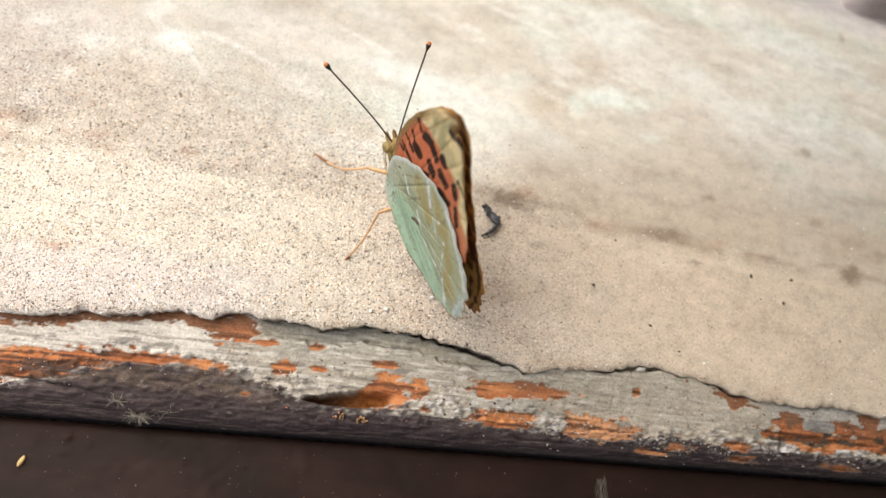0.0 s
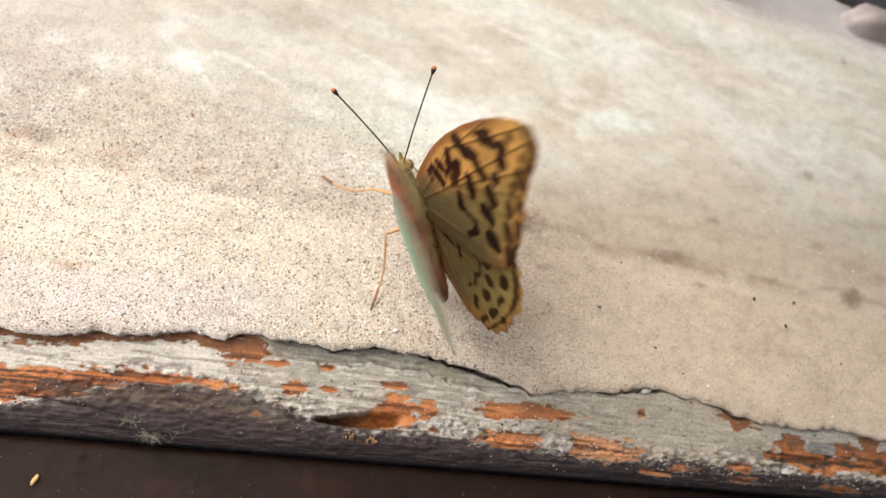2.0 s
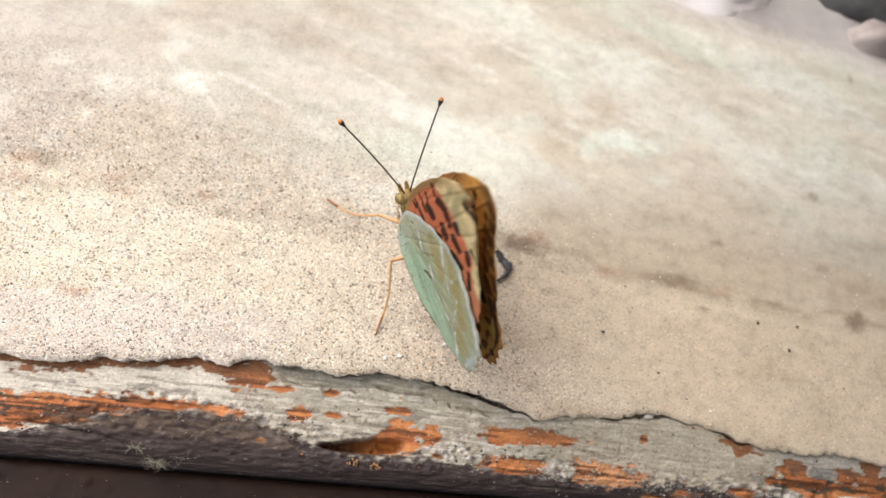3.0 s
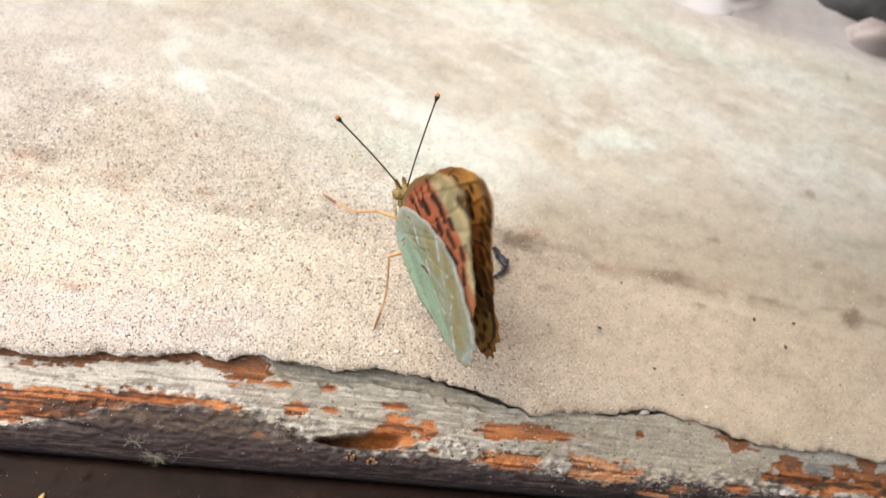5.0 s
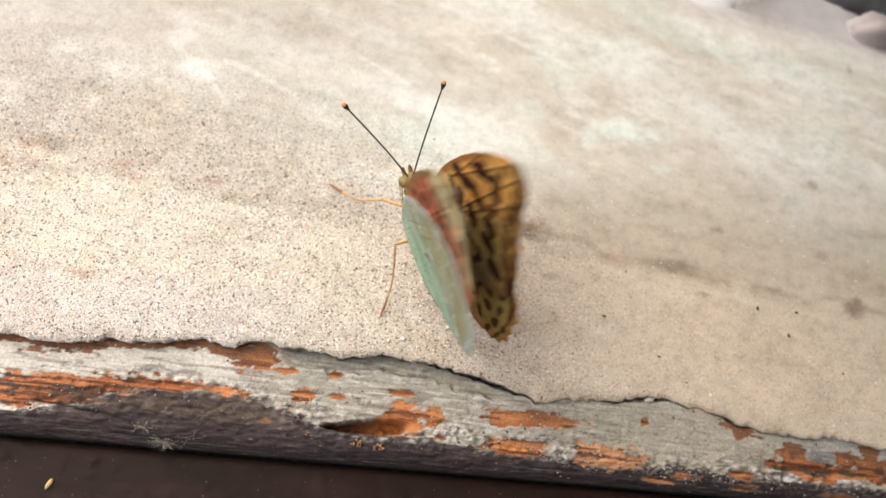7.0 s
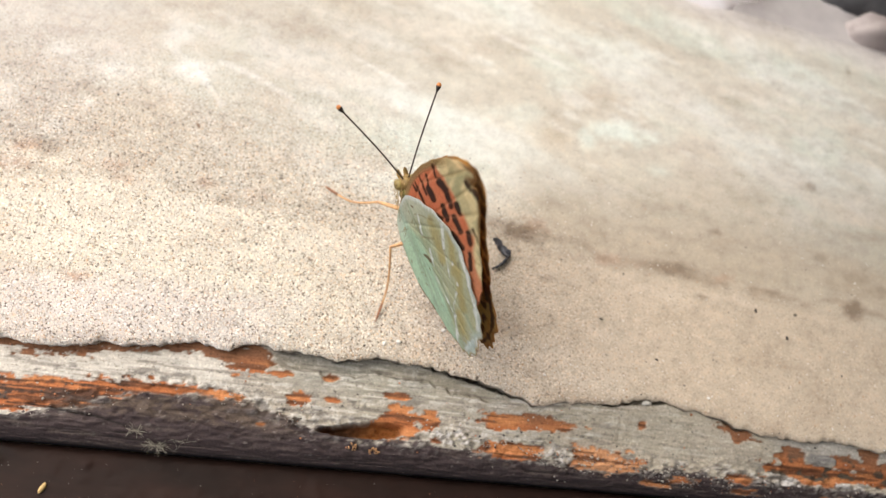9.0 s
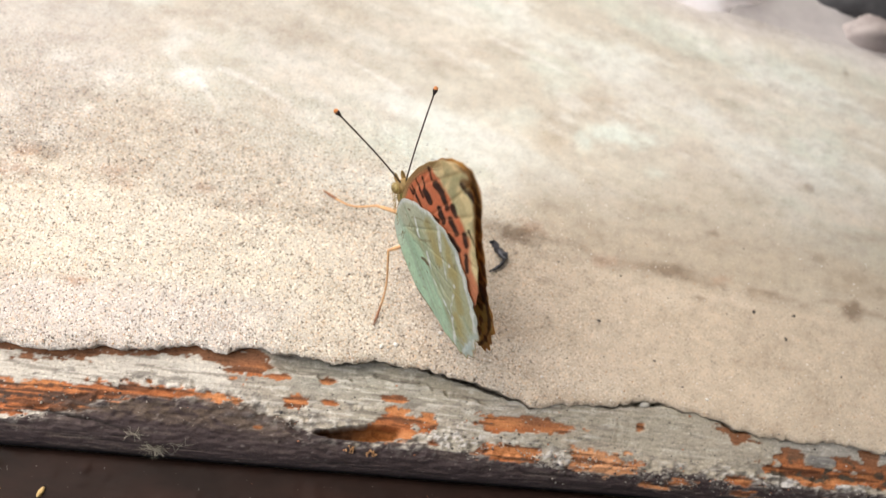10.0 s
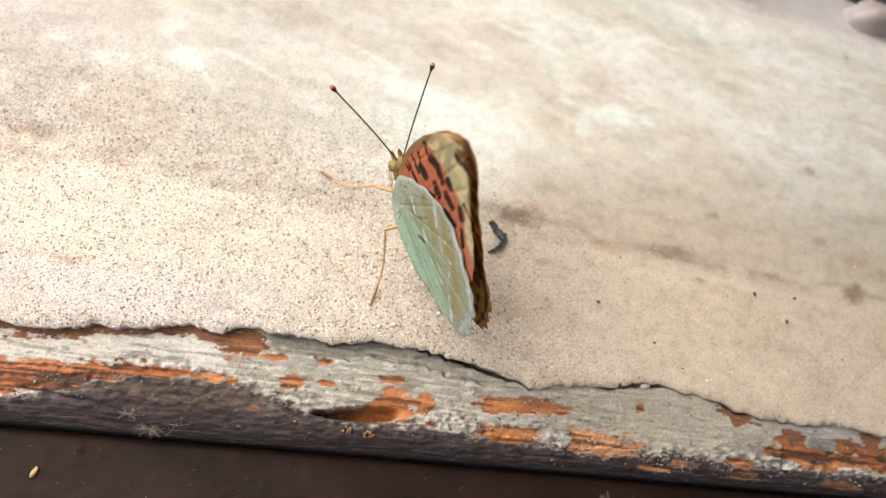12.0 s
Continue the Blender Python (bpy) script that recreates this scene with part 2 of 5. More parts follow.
# ---- concrete ledge ----
EDGE = [(-220, -19), (-57.6, -19.5), (-52.9, -19.6), (-46.2, -18.4), (-39.3, -17.6), (-33.5, -16.6), (-29.2, -17.5), (-26.6, -16.3), (-23.8, -15.7), (-21.7, -16.1),
        (-16.7, -16.1), (-11.2, -16.6), (-5.9, -15.5), (-3.2, -16.0), (2.8, -16.1), (6.3, -16.7), (13.3, -18.1), (16.4, -19.3), (20.3, -19.6), (23.8, -18.8),
        (28.2, -18.6), (32.7, -17.7), (34.5, -17.0), (39.0, -16.5), (41.3, -17.2), (45.4, -17.6), (48.5, -18.5), (51.6, -19.7), (60.8, -20.4), (69.2, -20.0),
        (72.0, -20.6), (76.5, -20.7), (100, -21), (260, -23)]


def edge(x):
    xs, ys = zip(*EDGE)
    return np.interp(x, xs, ys) + 0.30 * vnoise(x, 0 * x, 2.1, 1, 4) + 0.22 * vnoise(x, 0 * x, 1.1, 1, 5) + 0.17 * vnoise(x, 0 * x, 0.62, 1, 6) + 0.08 * vnoise(x, 0 * x, 0.3, 1, 7)


def front(x):
    """Where the groove in front of the wooden strip runs."""
    return -31.0 + 0.0225 * (np.asarray(x) - 12.0)


def seam(x):
    return np.interp(x, [-220, -68, -58, -28, 12, 42, 80, 260], [15, 13.4, 9.8, 7.6, 8.6, 5.9, 1.1, -20])


def far_edge(x):
    return 69.0 - 0.16 * (np.asarray(x) - 50.0)


LIME = [(-45.6, 31.8, 4, 3, 0.9), (-48.5, 39.1, 4, 4, 0.6), (-58, 29.4, 4, 2, 0.6), (-66.7, 31.3, 3, 2, 0.5), (-63.3, 16.6, 1.6, 2.2, 0.5), (-72.8, 20.1, 2, 5, 0.5),
        (-59.4, 21.8, 1.5, 1.5, 0.6), (-68.8, 8.9, 3, 1.6, 0.5), (-21, 27.1, 3, 2, 0.5), (-27, 37, 8, 5, 0.35), (64, 28, 8, 3, 0.5), (79, 24, 6, 3, 0.6)]
MINT = [(33, 32.0, 7, 3, 1.1), (27, 29.5, 3, 2.5, 1.0), (39.6, 24.9, 3, 1.5, 0.7), (21.4, 41.5, 6, 3, 0.5), (13.7, 32.5, 6, 3, 0.5), (-55.7, 47.1, 6, 3, 0.5), (30, 52, 10, 3, 0.4), (0, 24, 7, 4, 0.3)]
TAN = [(20.5, 28.9, 4, 2.5, 0.75), (40.4, 53.2, 4, 1.5, 0.4), (54.7, 42.4, 7, 2, 0.4), (67.2, 42.9, 5, 2, 0.35), (42.4, 41, 3, 3, 0.25), (53.6, 37.5, 4, 1.5, 0.35), (50, 22, 14, 4, 0.35), (18, 17, 10, 4, 0.3),
       (-20, 50, 10, 4, 0.3)]
BLOTS = [(14.8, 9.3, 5.0, 2.2, 1.0), (74.2, 3.2, 2.2, 1.8, 1.0), (41.8, 6.3, 3.6, 1.4, 0.75), (47.2, 1.9, 1.8, 0.5, 0.7), (59, 4.4, 3, 0.7, 0.65), (80, 7.3, 1.0, 1.4, 0.4), (-63.4, 12.6, 4, 2.2, 0.6),
         (-62, 8, 7, 1.2, 0.45), (-50.2, 10.6, 3, 0.8, 0.35), (-31.8, 7.5, 5, 1.0, 0.35), (80.4, 55.6, 1.3, 1.1, 0.6), (49.5, 14.2, 1.7, 0.7, 0.6), (69.1, 12.3, 1.8, 1.0, 0.4), (69.3, 26.9, 1.4, 1.0, 0.5),
         (61.4, 66.2, 6, 1.2, 0.5), (20, 1.5, 1.0, 0.8, 0.4), (62, -4.1, 0.8, 0.9, 0.3)]
RUST = [(-70.5, 8.5, 5, 1.5, 0.7), (-67, 12, 3, 1.2, 0.5), (-68, -3, 3, 1.5, 0.5), (-53, -9, 2.5, 1.0, 0.7), (-37.5, 9.6, 2.5, 0.8, 0.5), (-50, 8.4, 3, 0.9, 0.4), (-74, 2, 3, 2, 0.5)]


def ledge_colours(X, Y):
    s = Y - seam(X)
    upper = smooth(-3, 12, s + 3 * fractal(X, Y, 22, 9, 21))
    col = np.zeros(X.shape + (3,)) + np.array((0.500, 0.443, 0.370))
    col = blend(col, (0.565, 0.532, 0.456), upper)
    # painted broadly darker towards the far left
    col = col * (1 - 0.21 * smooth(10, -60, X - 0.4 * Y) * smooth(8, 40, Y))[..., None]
    # trowel streaks of lime, slanting over the smooth part
    U, V = X * 0.93 - Y * 0.36, Y * 0.93 + X * 0.36
    streak = fractal(U, V, 46, 9, 31)
    col = blend(col, (0.60, 0.595, 0.54), upper * smooth(0.0, 0.35, streak))
    col = blend(col, (0.485, 0.445, 0.372), upper * smooth(0.03, 0.35, -streak) * 0.8)
    col = blend(col, (0.53, 0.56, 0.49), upper * smooth(0.05, 0.4, fractal(U, V, 25, 10, 41)) * 0.7)
    fine_u = fractal(U, V, 9, 2.6, 42)
    col = blend(col, (0.64, 0.63, 0.58), upper * smooth(0.18, 0.5, fine_u) * 0.7)
    col = blend(col, (0.42, 0.38, 0.315), upper * smooth(0.2, 0.5, -fine_u) * 0.35)
    # rusty and grey blots
    col = blend(col, (0.46, 0.36, 0.28), smooth(0.12, 0.6, fractal(X, Y, 16, 9, 51)) * 0.22)
    col = blend(col, (0.60, 0.55, 0.475), smooth(0.15, 0.5, fractal(X, Y, 30, 7, 52)) * 0.5)
    col = blend(col, (0.40, 0.35, 0.29), smooth(0.1, 0.5, fractal(X, Y, 5, 2.6, 53)) * 0.35)
    # darker tone over the left end, above the seam
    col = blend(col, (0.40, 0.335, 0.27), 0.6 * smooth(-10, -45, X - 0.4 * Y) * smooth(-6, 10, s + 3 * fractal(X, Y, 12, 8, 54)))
    col = blend(col, (0.52, 0.485, 0.465), 0.9 * smooth(-9, -1, Y - far_edge(X) + 3 * fractal(X, Y, 8, 6, 58)) * smooth(20, 45, X))
    # painted brighter below the seam, darker and greyer towards one end and above the seam
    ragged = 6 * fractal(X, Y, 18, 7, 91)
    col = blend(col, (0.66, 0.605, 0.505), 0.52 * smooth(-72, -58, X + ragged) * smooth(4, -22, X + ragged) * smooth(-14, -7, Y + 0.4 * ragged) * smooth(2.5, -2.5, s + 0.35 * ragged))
    col = blend(col, (0.57, 0.515, 0.49), 0.5 * smooth(-14, -30, X + ragged) * smooth(-6, -11, Y + 0.5 * ragged))
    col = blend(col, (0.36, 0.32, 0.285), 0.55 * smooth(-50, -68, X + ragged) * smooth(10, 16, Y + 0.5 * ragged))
    col = blend(col, (0.42, 0.375, 0.31), 0.55 * smooth(8, 18, X + ragged) * smooth(-2, 3, s + 0.3 * ragged) * smooth(24, 14, Y + 0.5 * ragged))
    # lime blotches and scratches
    soft_n = fractal(X, Y, 4, 2.5, 55)
    for cx, cy, rx, ry, k in LIME:
        d = np.hypot((X - cx) / rx, (Y - cy) / ry) + 0.8 * soft_n
        col = blend(col, (0.64, 0.62, 0.575), 0.75 * k * smooth(1.4, -0.1, d + 0.5 * fractal(X, Y, 1.6, 1.2, 57)))
    for cx, cy, rx, ry, k in MINT:
        d = np.hypot((X - cx) / rx, (Y - cy) / ry) + 0.8 * soft_n + 0.4 * fractal(X, Y, 1.5, 1.2, 56)
        col = blend(col, (0.62, 0.67, 0.61), 0.8 * k * smooth(1.4, 0.0, d))
    for cx, cy, rx, ry, k in TAN:
        d = np.hypot((X - cx) / rx, (Y - cy) / ry) + 0.8 * soft_n
        col = blend(col, (0.43, 0.36, 0.27), 0.7 * k * smooth(1.4, 0.0, d))
    for x1, y1, x2, y2 in ((-40.1, 34.0, -33.8, 32.0), (-33.8, 32.0, -26.5, 28.5), (-44, 32, -38, 25), (-17.2, 39.3, -6, 34), (8, 50, 24, 44), (40, 41, 56, 37)):
        col = blend(col, (0.66, 0.64, 0.60), 0.5 * smooth(0.7, 0.1, on_line(X, Y, x1, y1, x2, y2) + 0.4 * soft_n))
    # dirt gathered along the seam
    dirt = np.exp(-((s + 0.9 * fractal(X, Y, 9, 4, 61)) / 1.5) ** 2) * smooth(-0.25, 0.55, fractal(X, Y, 14, 6, 71) + 0.45 * smooth(2, 20, X) - 0.12)
    col = blend(col, (0.27, 0.22, 0.17), 0.5 * dirt)
    crumbly = 0.6 * fractal(X, Y, 3, 2, 81) + 0.75 * fractal(X, Y, 1.1, 1.1, 82, 2)
    for cx, cy, rx, ry, k in BLOTS:
        col = blend(col, (0.215, 0.17, 0.13), 0.9 * k * smooth(1.25, 0.25, np.hypot((X - cx) / rx, (Y - cy) / ry) + 0.6 * crumbly))
    for cx, cy, rx, ry, k in ((31, 6.3, 5, 1.2, 0.35), (51, 5.6, 2.0, 1.0, 0.3), (18, 11, 3, 1.5, 0.2), (-52, 10.5, 4, 1.5, 0.25), (-30, 9, 4, 1.5, 0.2)):
        col = blend(col, (0.42, 0.25, 0.17), k * smooth(1.15, 0.2, np.hypot((X - cx) / rx, (Y - cy) / ry) + crumbly))
    for cx, cy, rx, ry, k in RUST:
        col = blend(col, (0.33, 0.205, 0.14), k * smooth(1.3, 0.2, np.hypot((X - cx) / rx, (Y - cy) / ry) + 0.9 * crumbly))
    path = np.interp(X, [13, 20, 26.2, 29.6, 34.3, 41.8, 47.3, 54, 59, 62.4, 71.7, 80], [9.6, 9.2, 8.3, 6.6, 6.2, 6.3, 4.6, 4.9, 4.4, 3.6, 4.6, 2.6])
    line = np.exp(-((Y - path + 0.5 * fractal(X, 0 * X, 6, 1, 62)) / (0.28 + 0.3 * smooth(-0.4, 0.8, vnoise(X, 0 * X, 4, 1, 64)))) ** 2)
    col = blend(col, (0.27, 0.215, 0.165), 0.5 * line * smooth(11, 16, X) * smooth(-0.6, 0.3, vnoise(X, 0 * X, 3.3, 1, 63) + crumbly))
    # broad darkening towards the right end, put into the colour
    col = col * (1 - 0.09 * smooth(40, 85, X) * smooth(45, 20, Y))[..., None]
    tan = smooth(2, 25, X) * smooth(34, 16, Y + 2 * fractal(X, Y, 14, 8, 59))
    col = col * (1 - (0.4 + 0.6 * smooth(3, 9, Y))[..., None] * tan[..., None] * np.array((0.13, 0.155, 0.185)))
    col[..., 0] *= 1 + 0.035 * smooth(5, 50, X) * smooth(25, 2, Y)
    col[..., 0] *= 1 - 0.055 * smooth(25, -35, X)
    col[..., 2] *= 1 - 0.055 * smooth(5, 50, X) * smooth(22, 2, Y)
    col[..., 2] *= 1 + 0.055 * smooth(25, -45, X)
    grain = np.clip(0.95 - 0.70 * smooth(6, 34, Y + 0.15 * X) - 0.62 * smooth(-8, 38, X + 0.3 * Y), 0.16, 1)
    return col, grain


def concrete_ledge():
    xs = np.concatenate([np.linspace(-220, -86, 14), np.arange(-84, 108, 0.32), np.linspace(110, 260, 14)])
    vs = np.concatenate([[0, 0.12, 0.3, 0.6, 1.0], np.arange(1.5, 72, 0.55), [74, 77, 80, 83]])
    X = np.repeat(xs[:, None], len(vs), 1)
    e = edge(X)
    span = (far_edge(X) - e) / 83.0
    Y = e + vs[None, :] * span
    Z = 0.10 * fractal(X, Y, 2.0, 2.0, 11) + 0.35 * fractal(X, Y, 45, 30, 12) + 0.25 * smooth(-1, 1.5, Y - seam(X))
    Z += -0.55 * np.exp(-(vs[None, :] / 0.35)) - 2.0 * smooth(74, 84, vs[None, :] + 0.6 * fractal(X, Y, 12, 12, 13))
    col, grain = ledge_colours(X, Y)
    # broken edge: down and undercut, then back below
    low1 = np.stack([xs, edge(xs) + 0.15, np.full(len(xs), -1.2)], 1)
    low2 = np.stack([xs, edge(xs) + 1.1 + 0.5 * vnoise(xs, 0 * xs, 2, 1, 14), np.full(len(xs), -4.6)], 1)
    low3 = np.stack([xs, edge(xs) + 8, np.full(len(xs), -6.5)], 1)
    back = np.stack([xs, far_edge(xs) + 0.5, np.full(len(xs), -40.0)], 1)
    C = np.stack([X, Y, Z], 2)
    C = np.concatenate([low3[:, None], low2[:, None], low1[:, None], C, back[:, None]], 1)
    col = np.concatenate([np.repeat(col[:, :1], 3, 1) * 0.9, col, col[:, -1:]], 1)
    grain = np.concatenate([np.repeat(grain[:, :1], 3, 1), grain, grain[:, -1:]], 1)
    n, k = C.shape[:2]
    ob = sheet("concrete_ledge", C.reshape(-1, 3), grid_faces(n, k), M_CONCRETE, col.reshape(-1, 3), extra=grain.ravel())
    return tagged(ob, "pale sandy concrete ledge with a broken front edge", "ledge", kind="structure")


ledge = concrete_ledge()

# ---- weathered wooden strip ----
BARE_LEFT = [(-25.9, -17.7, 4.3, 2.5), (-20.5, -19.2, 2.4, 0.5),
             (-17.4, -22.7, 1.9, 1.2), (-12.9, -18.8, 1.2, 0.8), (-36.9, -23.9, 4.0, 0.8), (-28, -23.4, 3.0, 0.5), (-22.2, -27.1, 1.0, 0.4), (-12, -22.3, 1.5, 0.45), (-2.0, -24.7, 3.6, 2.6), (2.9, -23.8, 1.7, 1.7), (-2.5, -20.6, 1.9, 0.6)]
BARE_RIGHT = [(4.5, -26.5, 1.2, 0.5), (18.5, -22.3, 8, 1.3), (13.5, -22.8, 2.2, 1.4), (15, -26.8, 5.5, 1.6), (30, -26.8, 7, 2.0), (36.5, -20.6, 0.9, 0.8),
              (53, -27.1, 2.8, 0.8), (54, -28.8, 3, 0.5), (43.3, -28.2, 2.6, 0.6), (39, -29.1, 2.8, 0.5),
              (61.5, -23.2, 2.6, 2.0), (66.2, -25.1, 10, 1.9), (60, -25.0, 4.2, 0.9), (70.8, -23.0, 4.2, 1.5), (74.6, -21.9, 2.0, 2.6), (77, -24.2, 4, 2.2), (70, -28.6, 4, 0.5)]


def wooden_strip():
    xs = np.concatenate([np.linspace(-220, -76, 12), np.arange(-75, 96, 0.26), np.linspace(97, 260, 12)])
    # profile: flat top, rounded nose, face
    s = np.concatenate([np.arange(0, 1, 1 / 70), 1 + np.arange(0, 1, 1 / 34), [2.0, 2.3]])
    X = np.repeat(xs[:, None], len(s), 1)
    S = np.repeat(s[None, :], len(xs), 0)
    f = front(X)
    top, nose = -12.5, f + 4.6
    t = np.clip(S - 1, 0, 1) * math.pi / 2
    Y = np.where(S < 1, top + (nose - top) * S, nose - 4.6 * np.sin(t))
    Z = np.where(S < 1, -1.9 - 1.1 * S, -3.0 - 4.2 * (1 - np.cos(t)) - 8 * np.clip(S - 2, 0, 1))
    run = np.where(S < 1, Y, nose - 5.6 * t)        # length along the profile, for patterns
    streak = fractal(X, run, 7, 1.3, 101)
    fine = fractal(X, run, 1.5, 0.6, 111)
    speck = fractal(X, run, 0.8, 0.6, 121, 3)
    # layers from the bottom: bare wood, grey primer, dark paint
    bare = np.full(X.shape, -9.0)
    for cx, cy, rx, ry in BARE_LEFT + BARE_RIGHT:
        bare = np.maximum(bare, 1 - np.hypot((X - cx) / rx, (Y - cy) / ry))
    gap = edge(X) - Y
    band = np.interp(X, [-220, -75, -58, -48, -40, -30, -24, 0], [-27.6, -27.6, -26.8, -25.4, -23.4, -23.3, -24.2, -24.2])
    wide = np.interp(X, [-220, -75, -58, -48, -40, -30, -24, -22], [2.6, 2.6, 2.7, 2.4, 1.3, 0.8, 0.4, 0.0])
    bare = np.maximum(bare, 0.75 * (wide - np.abs(Y - band)) / 1.6 - 2 * smooth(-26, -23, X))
    bare = np.maximum(bare, 0.40 - gap / 2.6 - 3 * smooth(-25, -21, X))
    bare = np.maximum(bare, 0.75 - np.abs(gap - 0.8) / 1.7 - np.abs(X - 52.3) / 6)
    crust = np.maximum(1.3 - np.hypot((X - 60.2) / 2.8, (Y + 26.9) / 1.1), 1.2 - np.hypot((X - 71.5) / 2.4, (Y + 26.4) / 0.6))
    crust = np.maximum(crust, np.maximum(1.2 - np.hypot((X - 8) / 3.4, (Y + 25.4) / 1.7), 1.2 - np.hypot((X - 23.5) / 2.2, (Y + 26.4) / 1.5)))
    slate = 1.2 - np.hypot((X - 66.3) / 2.6, (Y + 22.9) / 0.9)
    bare = bare - 1.6 * smooth(0.0, 0.5, np.maximum(crust, slate))
    bare_m = smooth(-0.03, 0.05, bare + 0.30 * streak + 0.34 * fine + 0.30 * speck + 0.16 * vnoise(X, run, 5, 0.5, 133) - 0.06)
    dark_y = np.interp(X, [-220, -75, -58, -50, -42, -30, -22, -14, -8, 8, 25, 43, 60, 77, 260],
                       [-29, -29.5, -29.4, -27.2, -23.5, -23.4, -24.8, -26.5, -27.2, -27.0, -27.6, -27.1, -26.9, -26.8, -28.5])
    dark_m = smooth(-0.25, 0.3, dark_y - Y + 1.2 * streak + 0.9 * fine + 0.3 * speck)
    dark_m = np.where(S > 1.62, np.maximum(dark_m, 0.9 * smooth(-0.9, 0.3, 0.6 + streak)), dark_m)
    bare_m = bare_m * (1 - 0.85 * smooth(0.2, 0.8, dark_m) * smooth(-0.25, 0.2, 0.15 - bare - 0.8 * fine))
    grey = np.zeros(X.shape + (3,)) + np.array((0.298, 0.262, 0.212))
    grey = blend(grey, (0.285, 0.272, 0.23), smooth(-24, -14, X) * smooth(12, 0, X) * smooth(-23, -19, Y))
    grey = blend(grey, (0.42, 0.355, 0.275), smooth(10, 36, X) * smooth(-19, -22, Y + streak) * 0.9)
    grey = blend(grey, (0.31, 0.283, 0.222), smooth(-20, 0, X) * smooth(0.3, -0.3, streak) * 0.8)
    grey = blend(grey, (0.50, 0.465, 0.41), 0.85 * smooth(-18, -34, X + 3 * streak))
    grey = blend(grey, (0.20, 0.185, 0.16), smooth(0.15, 0.6, fine + 0.3 * streak) * 0.6)
    grey = blend(grey, (0.42, 0.39, 0.34), smooth(0.1, 0.5, -fine - 0.2 * streak) * 0.6)
    grey = blend(grey, (0.09, 0.08, 0.075), smooth(0.26, 0.5, speck + 0.25 * fine) * smooth(-18, -25, Y) * 0.85)
    grey = blend(grey, (0.37, 0.33, 0.262), 0.6 * smooth(24, 38, X))
    grey = blend(grey, (0.29, 0.28, 0.265), 0.6 * smooth(56, 61, X) * smooth(-23.5, -21.5, Y + streak))
    grey = blend(grey, (0.15, 0.145, 0.145), 0.8 * smooth(0.0, 0.5, slate + 0.5 * fine))
    grey = blend(grey, (0.15, 0.13, 0.11), (0.6 - 0.35 * smooth(24, 38, X)) * smooth(0.34, 0.6, vnoise(X, run, 5.0, 0.28, 181) + 0.25 * fine))
    grey = blend(grey, (0.56, 0.53, 0.47), (0.5 - 0.3 * smooth(24, 38, X)) * smooth(0.30, 0.6, vnoise(X, run, 3.2, 0.34, 182) + 0.25 * speck))
    wood = np.zeros(X.shape + (3,)) + np.array((0.32, 0.112, 0.042))
    wood = blend(wood, (0.43, 0.178, 0.070), smooth(-0.2, 0.4, streak))
    wood = blend(wood, (0.55, 0.30, 0.16), 0.7 * np.exp(-((X - 31) / 6) ** 2))
    wood = blend(wood, (0.10, 0.042, 0.022), smooth(0.10, 0.36, vnoise(X, run, 9, 0.42, 131) + 0.3 * fine) * 0.9)
    wood = blend(wood, (0.07, 0.055, 0.04), smooth(52, 58, X) * smooth(0.02, 0.22, fractal(X, run, 1.5, 0.8, 134, 3)))
    wood = blend(wood, (0.06, 0.045, 0.038), 0.85 * smooth(-34, -48, X) * smooth(-23.5, -26, Y) * smooth(0.10, 0.34, fractal(X, run, 2.2, 0.7, 183, 3)))
    wood = blend(wood, (0.05, 0.030, 0.022), 0.9 * smooth(-36, -44, X) * smooth(0.16, 0.36, vnoise(X, run, 6.0, 0.30, 184) + 0.3 * speck))
    wood = blend(wood, (0.19, 0.09, 0.048), smooth(4.0, 1.0, gap) * 0.9)
    dark = np.zeros(X.shape + (3,)) + np.array((0.044, 0.032, 0.032))
    dirt = smooth(-1.5, 1.0, Y + 27.6) * smooth(-54, -46, X) * smooth(-12, -20, X)
    dark = blend(dark, (0.085, 0.062, 0.046), dirt * smooth(-0.5, 0.3, fine + streak))
    dark = blend(dark, (0.072, 0.055, 0.050), smooth(0.0, 0.6, streak + 0.4 * fine))
    dark = blend(dark, (0.24, 0.21, 0.19), smooth(0.48, 0.66, speck + 0.2 * streak) * 0.4)
    col = blend(grey, wood, bare_m)
    col = np.where((dark_m * (1 - bare_m))[..., None] > 0.02, blend(col, dark, 0) * (1 - (dark_m * (1 - bare_m))[..., None]) + dark * (dark_m * (1 - bare_m))[..., None], col)
    border = np.exp(-((Y - dark_y - 0.8) / 1.5) ** 2)
    col = blend(col, (0.10, 0.09, 0.085), border * (1 - bare_m) * smooth(0.0, 0.35, fractal(X, run, 1.1, 0.7, 145, 3)) * 0.8)
    col = blend(col, (0.48, 0.45, 0.40), border * (1 - bare_m) * smooth(0.12, 0.4, fractal(X, run, 0.9, 0.6, 146, 3)) * 0.8)
    col = blend(col, (0.50, 0.47, 0.44), smooth(0.0, 0.3, crust + 1.2 * fractal(X, run, 0.7, 0.55, 151, 3) - 0.35) * smooth(-0.05, 0.15, fractal(X, run, 0.6, 0.5, 152, 2)))
